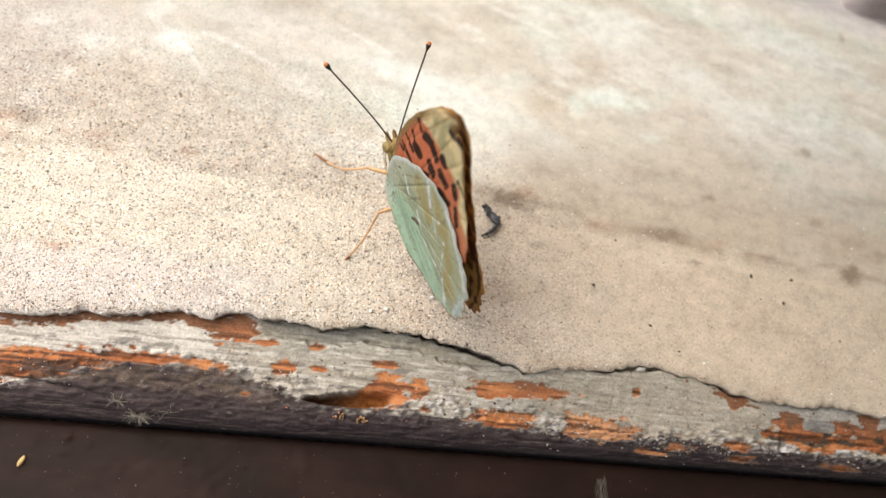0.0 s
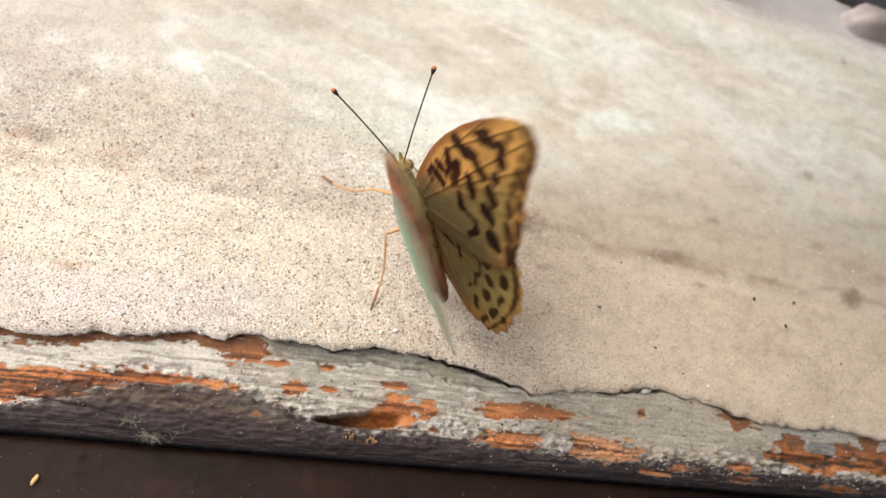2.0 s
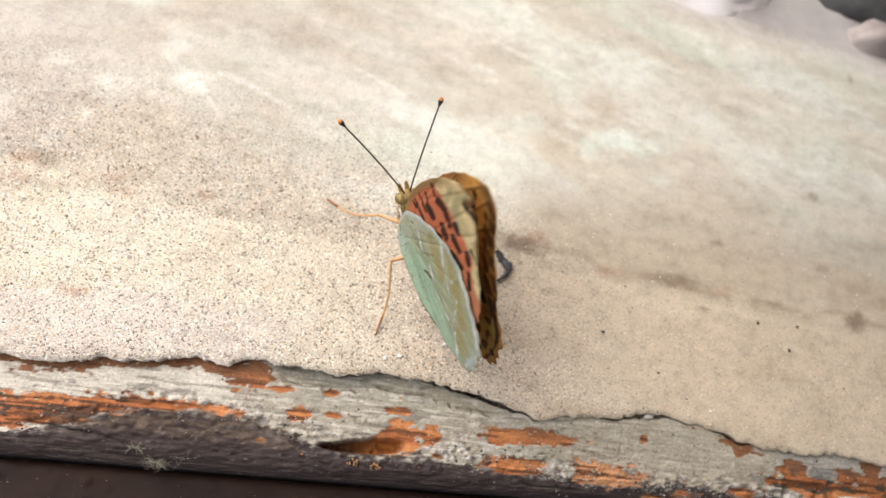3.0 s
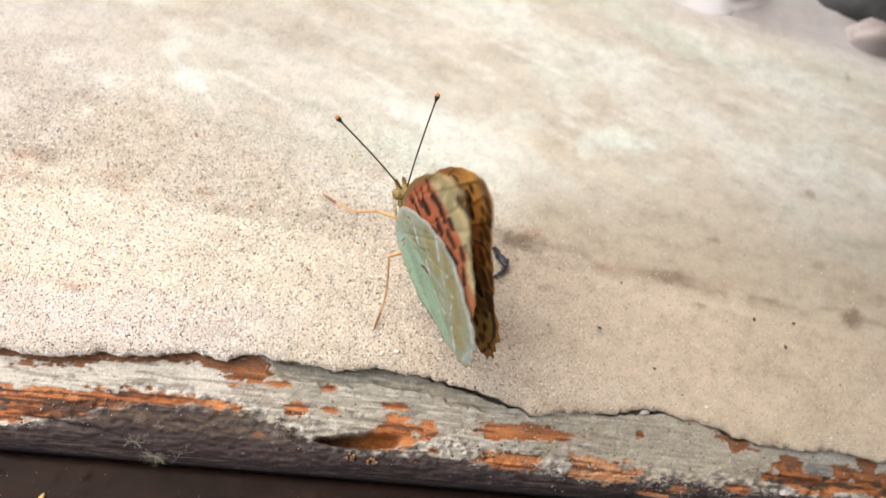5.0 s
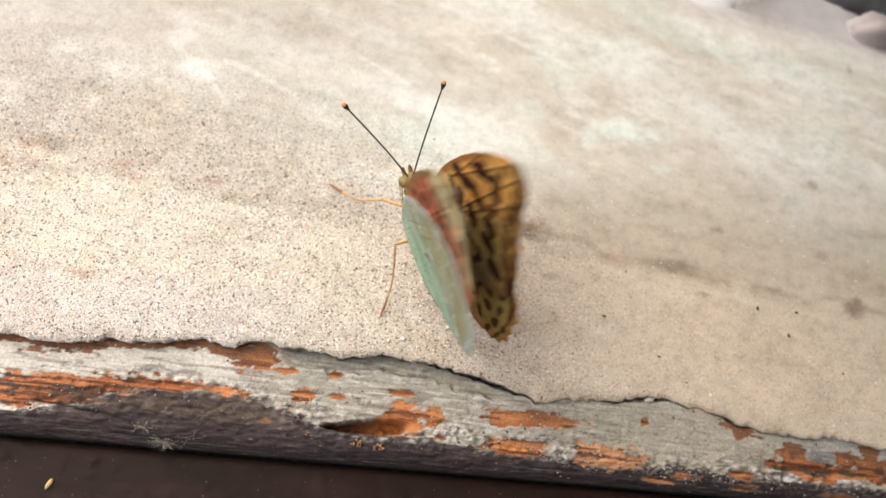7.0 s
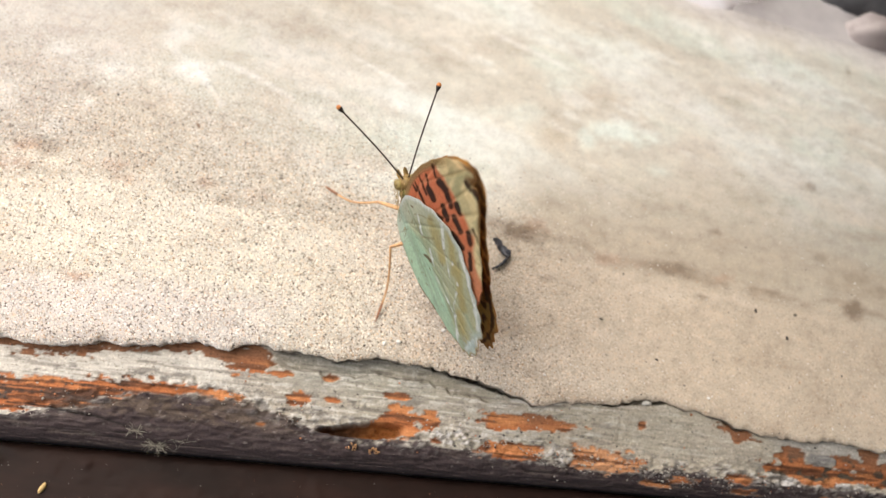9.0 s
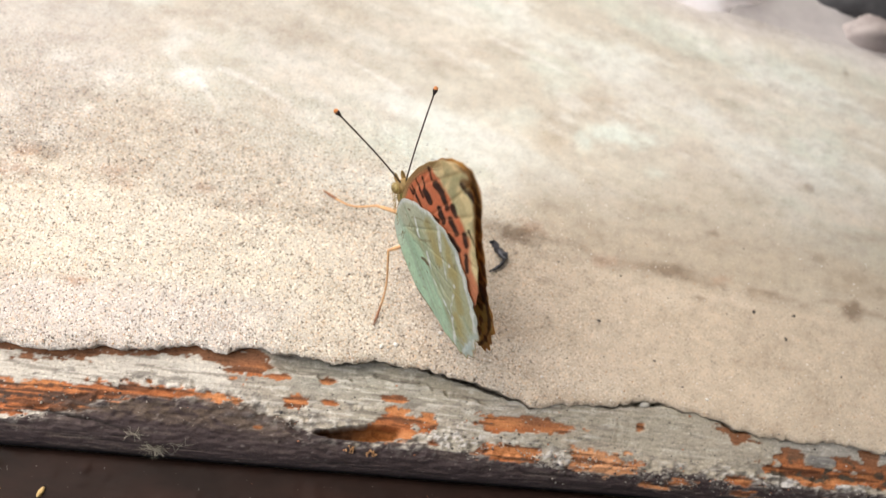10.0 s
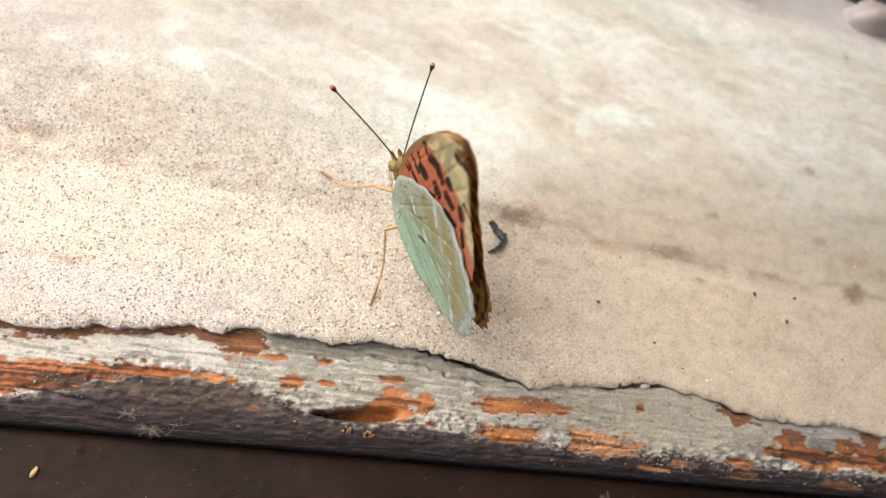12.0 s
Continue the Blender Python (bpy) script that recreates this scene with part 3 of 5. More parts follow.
    # relief: paint stands proud of the bare grain
    lift = 0.35 * dark_m * (1 - bare_m) * fractal(X, run, 1.1, 0.5, 153, 3) + 0.7 * np.clip(crust, 0, 1) * fractal(X, run, 0.7, 0.5, 151, 3) + 0.55 * border * fractal(X, run, 0.9, 0.6, 146, 3) + 0.07 * (1 - bare_m) * fractal(X, run, 0.8, 0.45, 149, 2) + 0.8 * dark_m * smooth(-35, -24, Y) * fractal(X, run, 2.6, 0.7, 150, 4) + 0.22 * (1 - bare_m) + 0.16 * dark_m + 0.08 * fine + 0.05 * speck + 0.10 * bare_m * vnoise(X, run, 9, 0.42, 131)
    hole_d = np.hypot((X + 7.2) / 7.0, (Y + 26.3 - 0.10 * (X + 7)) / (0.55 + 0.085 * (X + 15))) + 0.10 * streak
    hole = smooth(1.0, 0.78, np.where((X > -15) & (X < 0.5), hole_d, 9))
    col = blend(col, (0.24, 0.088, 0.024), hole)
    # shade of the hole's depth, put into the colour at its left end
    col = blend(col, (0.055, 0.028, 0.014), hole * smooth(-4, -10, X) * 0.85)
    crack = np.exp(-((run + 28.2 + 0.20 * (X + 52) + 0.9 * vnoise(X, 0 * X, 5, 1, 141)) / 0.20) ** 2) * smooth(-58, -54, X) * smooth(-38, -43, X)
    crack = np.maximum(crack, 0.8 * np.exp(-((run + 31.5 + 0.3 * vnoise(X, 0 * X, 9, 1, 142)) / 0.10) ** 2) * smooth(-0.2, 0.3, vnoise(X, 0 * X, 14, 1, 143)))
    for seed, low in ((171, -30.4), (172, -32.2), (173, -33.4)):
        wav = run - low + 0.8 * vnoise(X, 0 * X, 17, 1, seed)
        crack = np.maximum(crack, np.exp(-(wav / 0.14) ** 2) * smooth(0.0, 0.4, vnoise(X, 0 * X, 11, 1, seed + 9)) * smooth(-26.5, -28, Y))
    # cracks; the groove's shade is put into the colour at the strip's foot
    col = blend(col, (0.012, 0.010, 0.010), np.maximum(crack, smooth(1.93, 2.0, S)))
    slot = np.interp(X, [-60, -32, -26, -20, 2, 9, 16, 24, 31, 36, 41, 46, 51, 58, 70, 80], [-1.2, -1.0, -0.6, -1.2, -1.0, -0.3, 0.0, -0.5, 0.0, 0.55, 0.2, -0.3, 0.25, -0.3, -0.5, -0.3])
    slot = slot - 0.16 * smooth(5, 20, X) + 0.22 * vnoise(X, 0 * X, 2.4, 1, 147) + 0.18 * vnoise(X, 0 * X, 0.9, 1, 148)
    sunk = smooth(2.5, 1.7, gap + 0.5 * fine + 0.5 * streak) * smooth(-25, -18, X) * smooth(16, 8, X)
    Z = Z + 1.1 * smooth(10, 26, X) * smooth(7, 1, gap) * smooth(1.0, 0.9, S)
    Z = Z + lift - 1.5 * sunk - (5.0 - 2.6 * smooth(12, 24, X)) * smooth(slot + 0.22, slot - 0.14, gap) - 3.3 * hole - 0.35 * crack
    n, k = X.shape
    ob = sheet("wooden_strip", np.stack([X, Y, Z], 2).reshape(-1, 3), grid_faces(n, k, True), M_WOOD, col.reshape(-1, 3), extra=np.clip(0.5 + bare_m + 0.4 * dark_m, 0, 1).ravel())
    return tagged(ob, "weathered wooden strip with flaking grey and dark brown paint", "wood trim", kind="structure"), (X, Y, Z)


strip, strip_shape = wooden_strip()


def brown_board():
    xs = np.concatenate([np.linspace(-220, -80, 10), np.arange(-78, 96, 0.5), np.linspace(100, 260, 10)])
    vs = np.concatenate([[0, 0.15, 0.5, 1.0], np.arange(1.5, 22, 0.5), np.linspace(24, 180, 12), [181, 182]])
    X = np.repeat(xs[:, None], len(vs), 1)
    V = np.repeat(vs[None, :], len(xs), 0)
    Y = front(X) - 0.05 - V
    Z = -8.2 - 0.02 * V + 0.05 * fractal(X, Y, 9, 3, 151) - 1.2 * np.exp(-V / 0.35) - 30 * smooth(180, 182, V)
    blister = smooth(0.22, 0.6, fractal(X, Y, 1.5, 0.8, 161, 3)) * smooth(10, -44, X) * smooth(9, 2, V)
    Z += 0.35 * blister + 0.10 * fractal(X, Y, 1.6, 1.2, 162, 2)
    n, k = X.shape
    wall = np.stack([xs, front(xs) - 0.05, np.full(len(xs), -16.0)], 1)
    C = np.concatenate([wall[:, None], np.stack([X, Y, Z], 2)], 1)
    ob = sheet("brown_board", C.reshape(-1, 3), grid_faces(n, k + 1, True), M_BOARD)
    return tagged(ob, "dark brown glossy painted board", "board", kind="structure")


board = brown_board()

# ---- surroundings: rubble beyond the ledge, unseen light blocker and its wall, wall below, ground ----
M_RUBBLE = plain_material("grey_mortar", (0.50, 0.46, 0.44), 0.9, 0.2, 40.0, 0.3, 0.6, (0.31, 0.28, 0.27))
M_ROCK = plain_material("dark_grey_rock", (0.10, 0.096, 0.096), 0.85, 0.25, 160.0, 0.3, 0.5, (0.055, 0.052, 0.052))
M_PALE_ROCK = plain_material("pinkish_brown_rock", (0.45, 0.385, 0.355), 0.85, 0.25, 90.0, 0.3, 0.5, (0.30, 0.25, 0.235))
M_WHITE_ROCK = plain_material("whitish_pink_rock", (0.82, 0.78, 0.79), 0.8, 0.25, 60.0, 0.3, 0.5, (0.66, 0.57, 0.54))
M_BLOCKER = plain_material("brown_blocker_boards", (0.12, 0.075, 0.05), 0.7, 0.3, 14.0, 0.3, 1.0, (0.07, 0.045, 0.03), (0.2, 3, 1))
M_WALL = plain_material("rough_plaster", (0.42, 0.37, 0.31), 0.9, 0.2, 40.0, 0.2, 1.0)
M_EARTH = plain_material("dry_earth_and_grass", (0.20, 0.17, 0.10), 0.95, 0.1, 6.0, 0.3, 4.0, (0.10, 0.11, 0.05))


def mortar_bed():
    xs, vs = np.linspace(-220, 260, 161), np.linspace(0, 160, 55)
    X, V = np.meshgrid(xs, vs, indexing="ij")
    Y = far_edge(X) - 3 + V
    Z = -1.5 - 1.6 * smooth(0, 9, V) + (0.3 + 1.4 * smooth(2, 14, V)) * (0.6 * fractal(X, Y, 18, 14, 301) + 0.5 * fractal(X, Y, 5, 5, 302))
    ob = sheet("mortar_bed", np.stack([X, Y, Z], 2).reshape(-1, 3), grid_faces(*X.shape), M_RUBBLE)
    return tagged(ob, "rough grey mortar beyond the ledge", "mortar", kind="structure")


mortar_bed()


def rock(centre, radii, seed, material, label):
    bm = bmesh.new()
    bmesh.ops.create_icosphere(bm, subdivisions=4, radius=1)
    off = Vector((seed * 3.1, seed * 1.7, seed))
    for v in bm.verts:
        d = v.co.normalized()
        v.co = d * (1 + 0.28 * noise.noise(d * 1.3 + off) + 0.12 * noise.noise(d * 3.1 + off) + 0.05 * noise.noise(d * 8 + off))
        v.co = Vector((v.co.x * radii[0], v.co.y * radii[1], v.co.z * radii[2])) + Vector(centre)
    return tagged(part("stone", bm, material, None), label, "stone", "stones beyond the ledge")


rock((94, 85, -2), (16, 14, 9), 1, M_ROCK, "dark grey stone lying in mortar")
rock((53, 79, -3.2), (13, 12, 3.4), 2, M_WHITE_ROCK, "whitish pink stone lying in mortar")
rock((94, 69.5, -3.5), (10, 5, 5), 3, M_PALE_ROCK, "pinkish brown stone lying in mortar")


def slab(name, x0, x1, y0, y1, z0, z1, material, label, category):
    bm = bmesh.new()
    bmesh.ops.create_cube(bm, size=1, matrix=Matrix.Translation(((x0 + x1) / 2, (y0 + y1) / 2, (z0 + z1) / 2)) @ Matrix.Diagonal((x1 - x0, y1 - y0, z1 - z0, 1)))
    bmesh.ops.bevel(bm, geom=bm.edges[:], offset=2, segments=2, affect="EDGES")
    ob = part(name, bm, material, None)
    for p in ob.data.polygons:
        p.use_smooth = False
    return tagged(ob, label, category, kind="structure")


# unseen slab and side wall, added to block light from above and the right
slab("unseen_light_blocker", BLOCKER_X, 262, -1000, 1000, 400, 425, M_BLOCKER, "unseen brown slab added overhead to block light", "roof")
slab("unseen_blocker_wall", 264, 460, -1000, 1000, -900, 900, M_WALL, "plain rough plastered wall, unseen, added to carry the light blocker", "wall")
slab("wall_base", -216, 262, -205, 225, -900, -42, M_WALL, "rough plastered wall below the ledge", "wall")
slab("ground", -30000, 30000, -30000, 30000, -940, -900, M_EARTH, "dry earth with thin grass", "ground")

# ---- grit and litter on the ledge ----
M_GRIT = plain_material("black_grit", (0.065, 0.056, 0.05), 0.7, 0.3, 900.0, 0.4, 0.05)
M_QUARTZ = plain_material("white_quartz", (0.78, 0.74, 0.68), 0.35, 0.5, 900.0, 0.15, 0.03)
M_FLAKE = plain_material("blue_grey_leaf", (0.085, 0.085, 0.10), 0.5, 0.4, 900.0, 0.6, 0.15, (0.035, 0.032, 0.034))
M_ROLL = plain_material("dark_leaf_edge", (0.05, 0.05, 0.058), 0.55, 0.35, 700.0, 0.4, 0.08, (0.022, 0.02, 0.022))
M_CHIP = plain_material("brown_chip", (0.20, 0.13, 0.09), 0.7, 0.3, 900.0, 0.4, 0.05)
M_CRUMB = plain_material("straw_crumb", (0.55, 0.38, 0.16), 0.6, 0.3, 900.0, 0.3, 0.05)
M_WCRUMB = plain_material("chewed_wood", (0.40, 0.22, 0.10), 0.8, 0.2, 1200.0, 0.5, 0.1, (0.22, 0.12, 0.06))
M_PALE_CHIP = plain_material("pale_paint_chip", (0.46, 0.44, 0.39), 0.7, 0.3, 900.0, 0.3, 0.05)
M_FIBRE = plain_material("grey_fibre", (0.28, 0.255, 0.20), 0.6, 0.3, 900.0, 0.2, 0.02)


def crumb(name, x, y, z, radii, turn, material, label, category, group):
    bm = bmesh.new()
    bmesh.ops.create_icosphere(bm, subdivisions=2, radius=1)
    off = Vector((x, y, 0.5))
    for v in bm.verts:
        d = v.co.normalized()
        v.co = d * (1 + 0.45 * noise.noise(d * 1.5 + off))
        v.co = Vector((v.co.x * radii[0], v.co.y * radii[1], v.co.z * radii[2]))
    bmesh.ops.transform(bm, matrix=pose(x, y, z + radii[2] * 0.6, 0, 0, turn), verts=bm.verts)
    return tagged(part(name, bm, material, None), label, category, group)


for x, y, r in ((29.2, -4.5, 0.38), (56.2, 0.6, 0.5), (63.3, 0.8, 0.42), (38.4, -10.2, 0.35), (70.5, -9.0, 0.3), (24.0, -11.5, 0.25), (-30.2, -9.3, 0.3),
                (-12.0, -2.0, 0.3), (61.4, -3.6, 0.45), (33.0, 4.0, 0.3), (-55.0, 24.0, 0.4)):
    crumb("black_grit", x, y, 0.1, (r * 0.75, r * 0.45, r * 0.35), x * 37, M_GRIT, "tiny black grit lying on the concrete", "grit", "black grit on the ledge")
for x, y, r in ((-3.3, -12.7, 0.5), (-5.5, -13.2, 0.42), (3.5, -9.9, 0.45), (-8.0, -12.0, 0.3), (-20.0, -13.8, 0.35), (20.0, -15.0, 0.3), (47.0, -15.5, 0.35), (-38.0, -4.0, 0.35)):
    crumb("quartz_grain", x, y, 0.0, (r * 0.85, r * 0.62, r * 0.5), x * 53, M_QUARTZ, "tiny white quartz grain set in the concrete", "grain", "quartz grains")
crumb("brown_chip", -40.9, 20.2, 0.0, (1.1, 0.42, 0.18), 118, M_CHIP, "small dark brown chip lying on the concrete", "chip", "")
crumb("straw_crumb", -51.8, -38.7, -8.3, (0.35, 0.85, 0.33), 160, M_CRUMB, "pale curled straw crumb lying on the brown board", "crumb", "")
def wood_crumb(x, y, z, seed):
    """A clot of chewed splinters."""
    r = random.Random(seed)
    bm = bmesh.new()
    for k in range(16):
        c = Vector((x + r.gauss(0, 0.32), y + r.gauss(0, 0.26), z + abs(r.gauss(0, 0.22))))
        m = Matrix.Translation(c) @ Euler((r.uniform(0, 6), r.uniform(0, 6), r.uniform(0, 6))).to_matrix().to_4x4() @ Matrix.Diagonal((r.uniform(0.12, 0.4), r.uniform(0.08, 0.2), r.uniform(0.06, 0.14), 1))
        made = bmesh.ops.create_icosphere(bm, subdivisions=1, radius=1, matrix=m)["verts"]
        for v in made:
            v.co += Vector((r.uniform(-1, 1), r.uniform(-1, 1), r.uniform(-1, 1))) * 0.05
    return tagged(part("wood_crumb", bm, M_WCRUMB, None), "clot of chewed wood stuck below the hole", "crumb", "wood crumbs")


wood_crumb(-4.9, -28.9, -2.9, 41)
wood_crumb(-8.1, -28.7, -2.9, 42)

crumb("paint_chip", 37.0, -17.3, -0.9, (0.9, 0.4, 0.22), 8, M_PALE_CHIP, "pale chip of paint wedged in the gap", "chip", "")

# a torn flake of dead leaf beside the butterfly: a blue-grey blade and its dark rolled edge
us, ws = np.linspace(0, 1, 24), np.linspace(-1, 1, 12)
U, V = np.meshgrid(us, ws, indexing="ij")
wide = 0.35 + 0.5 * np.sin(3.0 * U) + 0.15 * vnoise(U * 10, 0 * U, 3.1, 1, 313) + 0.12 * vnoise(U * 10, 0 * U, 1.3, 1, 312)
fx = 10.4 + 2.7 * U + 0.62 * wide * V + 0.25 * vnoise(U * 10, V * 3, 1.1, 1, 315)
fy = 6.9 - 3.0 * U + 0.50 * wide * V + 0.25 * vnoise(U * 10, V * 3, 1.1, 1, 316)
fz = 0.55 + 0.5 * V * V + 0.35 * U + 0.3 * fractal(fx, fy, 1.2, 1.2, 311)
top = np.stack([fx, fy, fz], 2).reshape(-1, 3)
quad = grid_faces(24, 12)
rim_ids = [i * 12 for i in range(24)] + [23 * 12 + j for j in range(1, 12)] + [i * 12 + 11 for i in range(22, -1, -1)] + [j for j in range(10, 0, -1)]
side_q = [[a, b, b + 288, a + 288] for a, b in zip(rim_ids, rim_ids[1:] + rim_ids[:1])]
flake = sheet("leaf_flake", np.concatenate([top, top - np.array((0, 0, 0.2))]), quad.tolist() + (quad[:, ::-1] + 288).tolist() + side_q, M_FLAKE)
tagged(flake, "torn blue-grey flake of dead leaf on concrete", "leaf")
bm = bmesh.new()
tube(bm, curve_points([(10.6, 1.6, 0.40), (11.5, 2.1, 0.5), (12.5, 3.1, 0.6), (13.1, 4.3, 0.8), (13.3, 5.2, 0.7)], 18), [0.10 + 0.20 * math.sin(0.2 + 2.8 * k / 17) + 0.09 * math.sin(2.3 * k) for k in range(18)], 9)
part("rolled_edge", bm, M_ROLL, flake, "dark rolled edge")


def tuft(name, x, y, z, spread, count, seed, label):
    """A tangle of thin fibres."""
    rng = random.Random(seed)
    bm = bmesh.new()
    for k in range(count):
        p = Vector((x + rng.uniform(-1, 1) * spread, y + rng.uniform(-0.5, 0.5) * spread * 0.4, z + rng.uniform(0, 0.4)))
        pts = [p]
        d = Vector((rng.uniform(-1, 1), rng.uniform(-0.5, 0.8), rng.uniform(-0.1, 0.5)))
        for q in range(5):
            d = (d + Vector((rng.uniform(-1, 1), rng.uniform(-1, 1), rng.uniform(-0.5, 0.4))) * 0.5).normalized()
            pts.append(pts[-1] + d * rng.uniform(0.25, 0.6) * (0.5 + spread / 4))
        tube(bm, curve_points(pts, 12), [0.018] * 11 + [0.008], 4)
    return tagged(part(name, bm, M_FIBRE, None), label, "fibres")


WEB_LABEL = "grey tangle of cobweb fibres caught on the wood"
tuft("cobweb_tuft", -36.6, -31.6, -4.6, 0.8, 70, 5, WEB_LABEL)
tuft("cobweb_tuft", -39.6, -30.0, -3.4, 0.5, 50, 6, WEB_LABEL)
tuft("cobweb_tuft", -33.6, -30.9, -4.0, 1.5, 9, 8, WEB_LABEL)


def web_wisp(x, y, z, seed):
    """Loose threads that hang down over the board, with a few red crumbs caught at the end."""
    r = random.Random(seed)
    bm = bmesh.new()
    for k in range(16):
        p = Vector((x + r.uniform(-0.9, 0.9), y + r.uniform(-0.4, 0.6), z + r.uniform(0, 0.5)))
        pts = [p]
        for q in range(5):
            pts.append(pts[-1] + Vector((r.uniform(-0.35, 0.3), -r.uniform(0.5, 1.3), r.uniform(-0.1, 0.1))))
        tube(bm, curve_points(pts, 12), [0.014] * 11 + [0.006], 4)
    wisp = tagged(part("cobweb_wisp", bm, M_FIBRE, None), "wisp of grey cobweb threads on the brown board", "fibres")
    bm = bmesh.new()
    for k in range(14):
        m = Matrix.Translation((x - 2.4 + r.gauss(0, 0.9), y - 5.4 + r.gauss(0, 0.5), z + 0.1)) @ Euler((r.uniform(0, 6), r.uniform(0, 6), 0)).to_matrix().to_4x4() @ Matrix.Diagonal((r.uniform(0.1, 0.3), 0.12, 0.08, 1))
        bmesh.ops.create_icosphere(bm, subdivisions=1, radius=1, matrix=m)
    part("caught_crumbs", bm, M_CHIP, wisp, "reddish crumbs caught in the threads")


web_wisp(33.0, -33.2, -8.1, 7)

# loose sand, thickest on the rough strip
rng = np.random.RandomState(9)
count = 13000
gx = rng.uniform(-80, 95, count)
gx = np.where(rng.rand(count) < smooth(0, 60, gx) * 0.75, -78 + 70 * rng.rand(count), gx)
gy = edge(gx) + 0.4 + 40 * rng.rand(count) ** 1.5
size = 0.05 + 0.13 * rng.rand(count) ** 3.5
octa = np.array([(1, 0, 0), (0, 1, 0), (-1, 0, 0), (0, -1, 0), (0, 0, 1), (0, 0, -1)], float)
tri = np.array([(0, 1, 4), (1, 2, 4), (2, 3, 4), (3, 0, 4), (1, 0, 5), (2, 1, 5), (3, 2, 5), (0, 3, 5)])
jit = octa[None] * (0.7 + 0.6 * rng.rand(count, 6, 1)) + 0.25 * (rng.rand(count, 6, 3) - 0.5)
ang = rng.uniform(0, 6.28, count)
ca, sa2 = np.cos(ang)[:, None], np.sin(ang)[:, None]
G = np.stack([jit[..., 0] * ca - jit[..., 1] * sa2, jit[..., 0] * sa2 + jit[..., 1] * ca, jit[..., 2] * 0.8], 2) * size[:, None, None]
gz = 0.35 * fractal(gx, gy, 45, 30, 12) + 0.10 * fractal(gx, gy, 2.0, 2.0, 11) + 0.25 * smooth(-1, 1.5, gy - seam(gx)) + 0.03
G += np.stack([gx, gy, gz], 1)[:, None]
kind = rng.rand(count)
gc = np.where(kind[:, None] < 0.10, (0.12, 0.10, 0.09), np.where(kind[:, None] < 0.25, (0.42, 0.26, 0.15), np.where(kind[:, None] < 0.75, (0.56, 0.48, 0.39), (0.72, 0.68, 0.62))))
M_SAND = pigment_material("sand_grains", 0.6, 0.4, 1500.0, (1, 1, 1), 0.2, 0.02)
sand = sheet("sand", G.reshape(-1, 3), (tri[None] + 6 * np.arange(count)[:, None, None]).reshape(-1, 3), M_SAND, np.repeat(gc, 6, 0))
tagged(sand, "loose pale sand grains scattered on the concrete", "sand", kind="stuff")

# crumbs of paint and mortar stuck along the border of the dark paint
count = 2600
gx = np.where(rng.rand(count) < 0.6, rng.uniform(-28, 60, count), rng.uniform(-78, 95, count))
dark_at = np.interp(gx, [-75, -58, -50, -42, -30, -22, -14, -8, 8, 25, 43, 60, 77], [-29.5, -29.4, -27.2, -23.5, -23.4, -24.8, -26.5, -27.2, -27.0, -27.8, -28.5, -28.6, -28.0])
gy = np.where(rng.rand(count) < 0.8, dark_at + 0.8 + 1.1 * rng.randn(count), rng.uniform(-28, -18, count))
gy = np.minimum(gy, edge(gx) - 0.6)
clump = fractal(gx, gy, 3.0, 2.0, 321, 2)
keep = (clump > -0.1) & (np.hypot((gx + 7) / 8.5, (gy + 26) / 2.6) > 1)
gx, gy = gx[keep], gy[keep]
count = len(gx)
col_i = np.clip(np.searchsorted(strip_shape[0][:, 0], gx), 0, len(strip_shape[0]) - 1)
row_j = np.argmin(np.abs(strip_shape[1][col_i] - gy[:, None]), 1)
gz = strip_shape[2][col_i, row_j]
size = 0.06 + 0.17 * rng.rand(count) ** 2.5
jit = octa[None] * (0.6 + 0.8 * rng.rand(count, 6, 1)) + 0.4 * (rng.rand(count, 6, 3) - 0.5)
G = jit * size[:, None, None] * np.array((1.2, 0.9, 0.7)) + np.stack([gx, gy, gz + 0.02], 1)[:, None]
kind = rng.rand(count)
gc = np.where(kind[:, None] < 0.40, (0.36, 0.325, 0.275), np.where(kind[:, None] < 0.62, (0.28, 0.25, 0.21), np.where(kind[:, None] < 0.92, (0.05, 0.042, 0.04), (0.36, 0.14, 0.06))))
crumbs = sheet("paint_crumbs", G.reshape(-1, 3), (tri[None] + 6 * np.arange(count)[:, None, None]).reshape(-1, 3), M_SAND, np.repeat(gc, 6, 0))
tagged(crumbs, "crumbs of pale and dark paint stuck to the weathered wood", "crumbs", kind="stuff")

# pale dust on the brown board and on the dark paint of the strip
count = 420
gx = rng.uniform(-78, 95, count)
gv = rng.uniform(0.6, 16, count)
jit = octa[None] * (0.6 + 0.7 * rng.rand(count, 6, 1))
size = 0.03 + 0.08 * rng.rand(count) ** 3
G = jit * size[:, None, None] + np.stack([gx, front(gx) - 0.9 - gv, -8.2 - 0.02 * gv - 1.2 * np.exp(-gv / 0.35) + 0.05 * fractal(gx, front(gx) - 0.9 - gv, 9, 3, 151) + 0.03], 1)[:, None]
gc = np.where(rng.rand(count)[:, None] < 0.7, (0.24, 0.215, 0.19), (0.30, 0.12, 0.05))
dust = sheet("dust", G.reshape(-1, 3), (tri[None] + 6 * np.arange(count)[:, None, None]).reshape(-1, 3), M_SAND, np.repeat(gc, 6, 0))
tagged(dust, "pale dust specks on the dark brown board", "dust", kind="stuff")

# ---- butterfly ----
ROOT = pose(-6.25 * MM, 7.77 * MM, 16.49 * MM, 27.36, -4.5, 28.33)
butterfly = tagged(new("butterfly"), "orange and olive fritillary butterfly with black spots, perched on concrete", "butterfly")
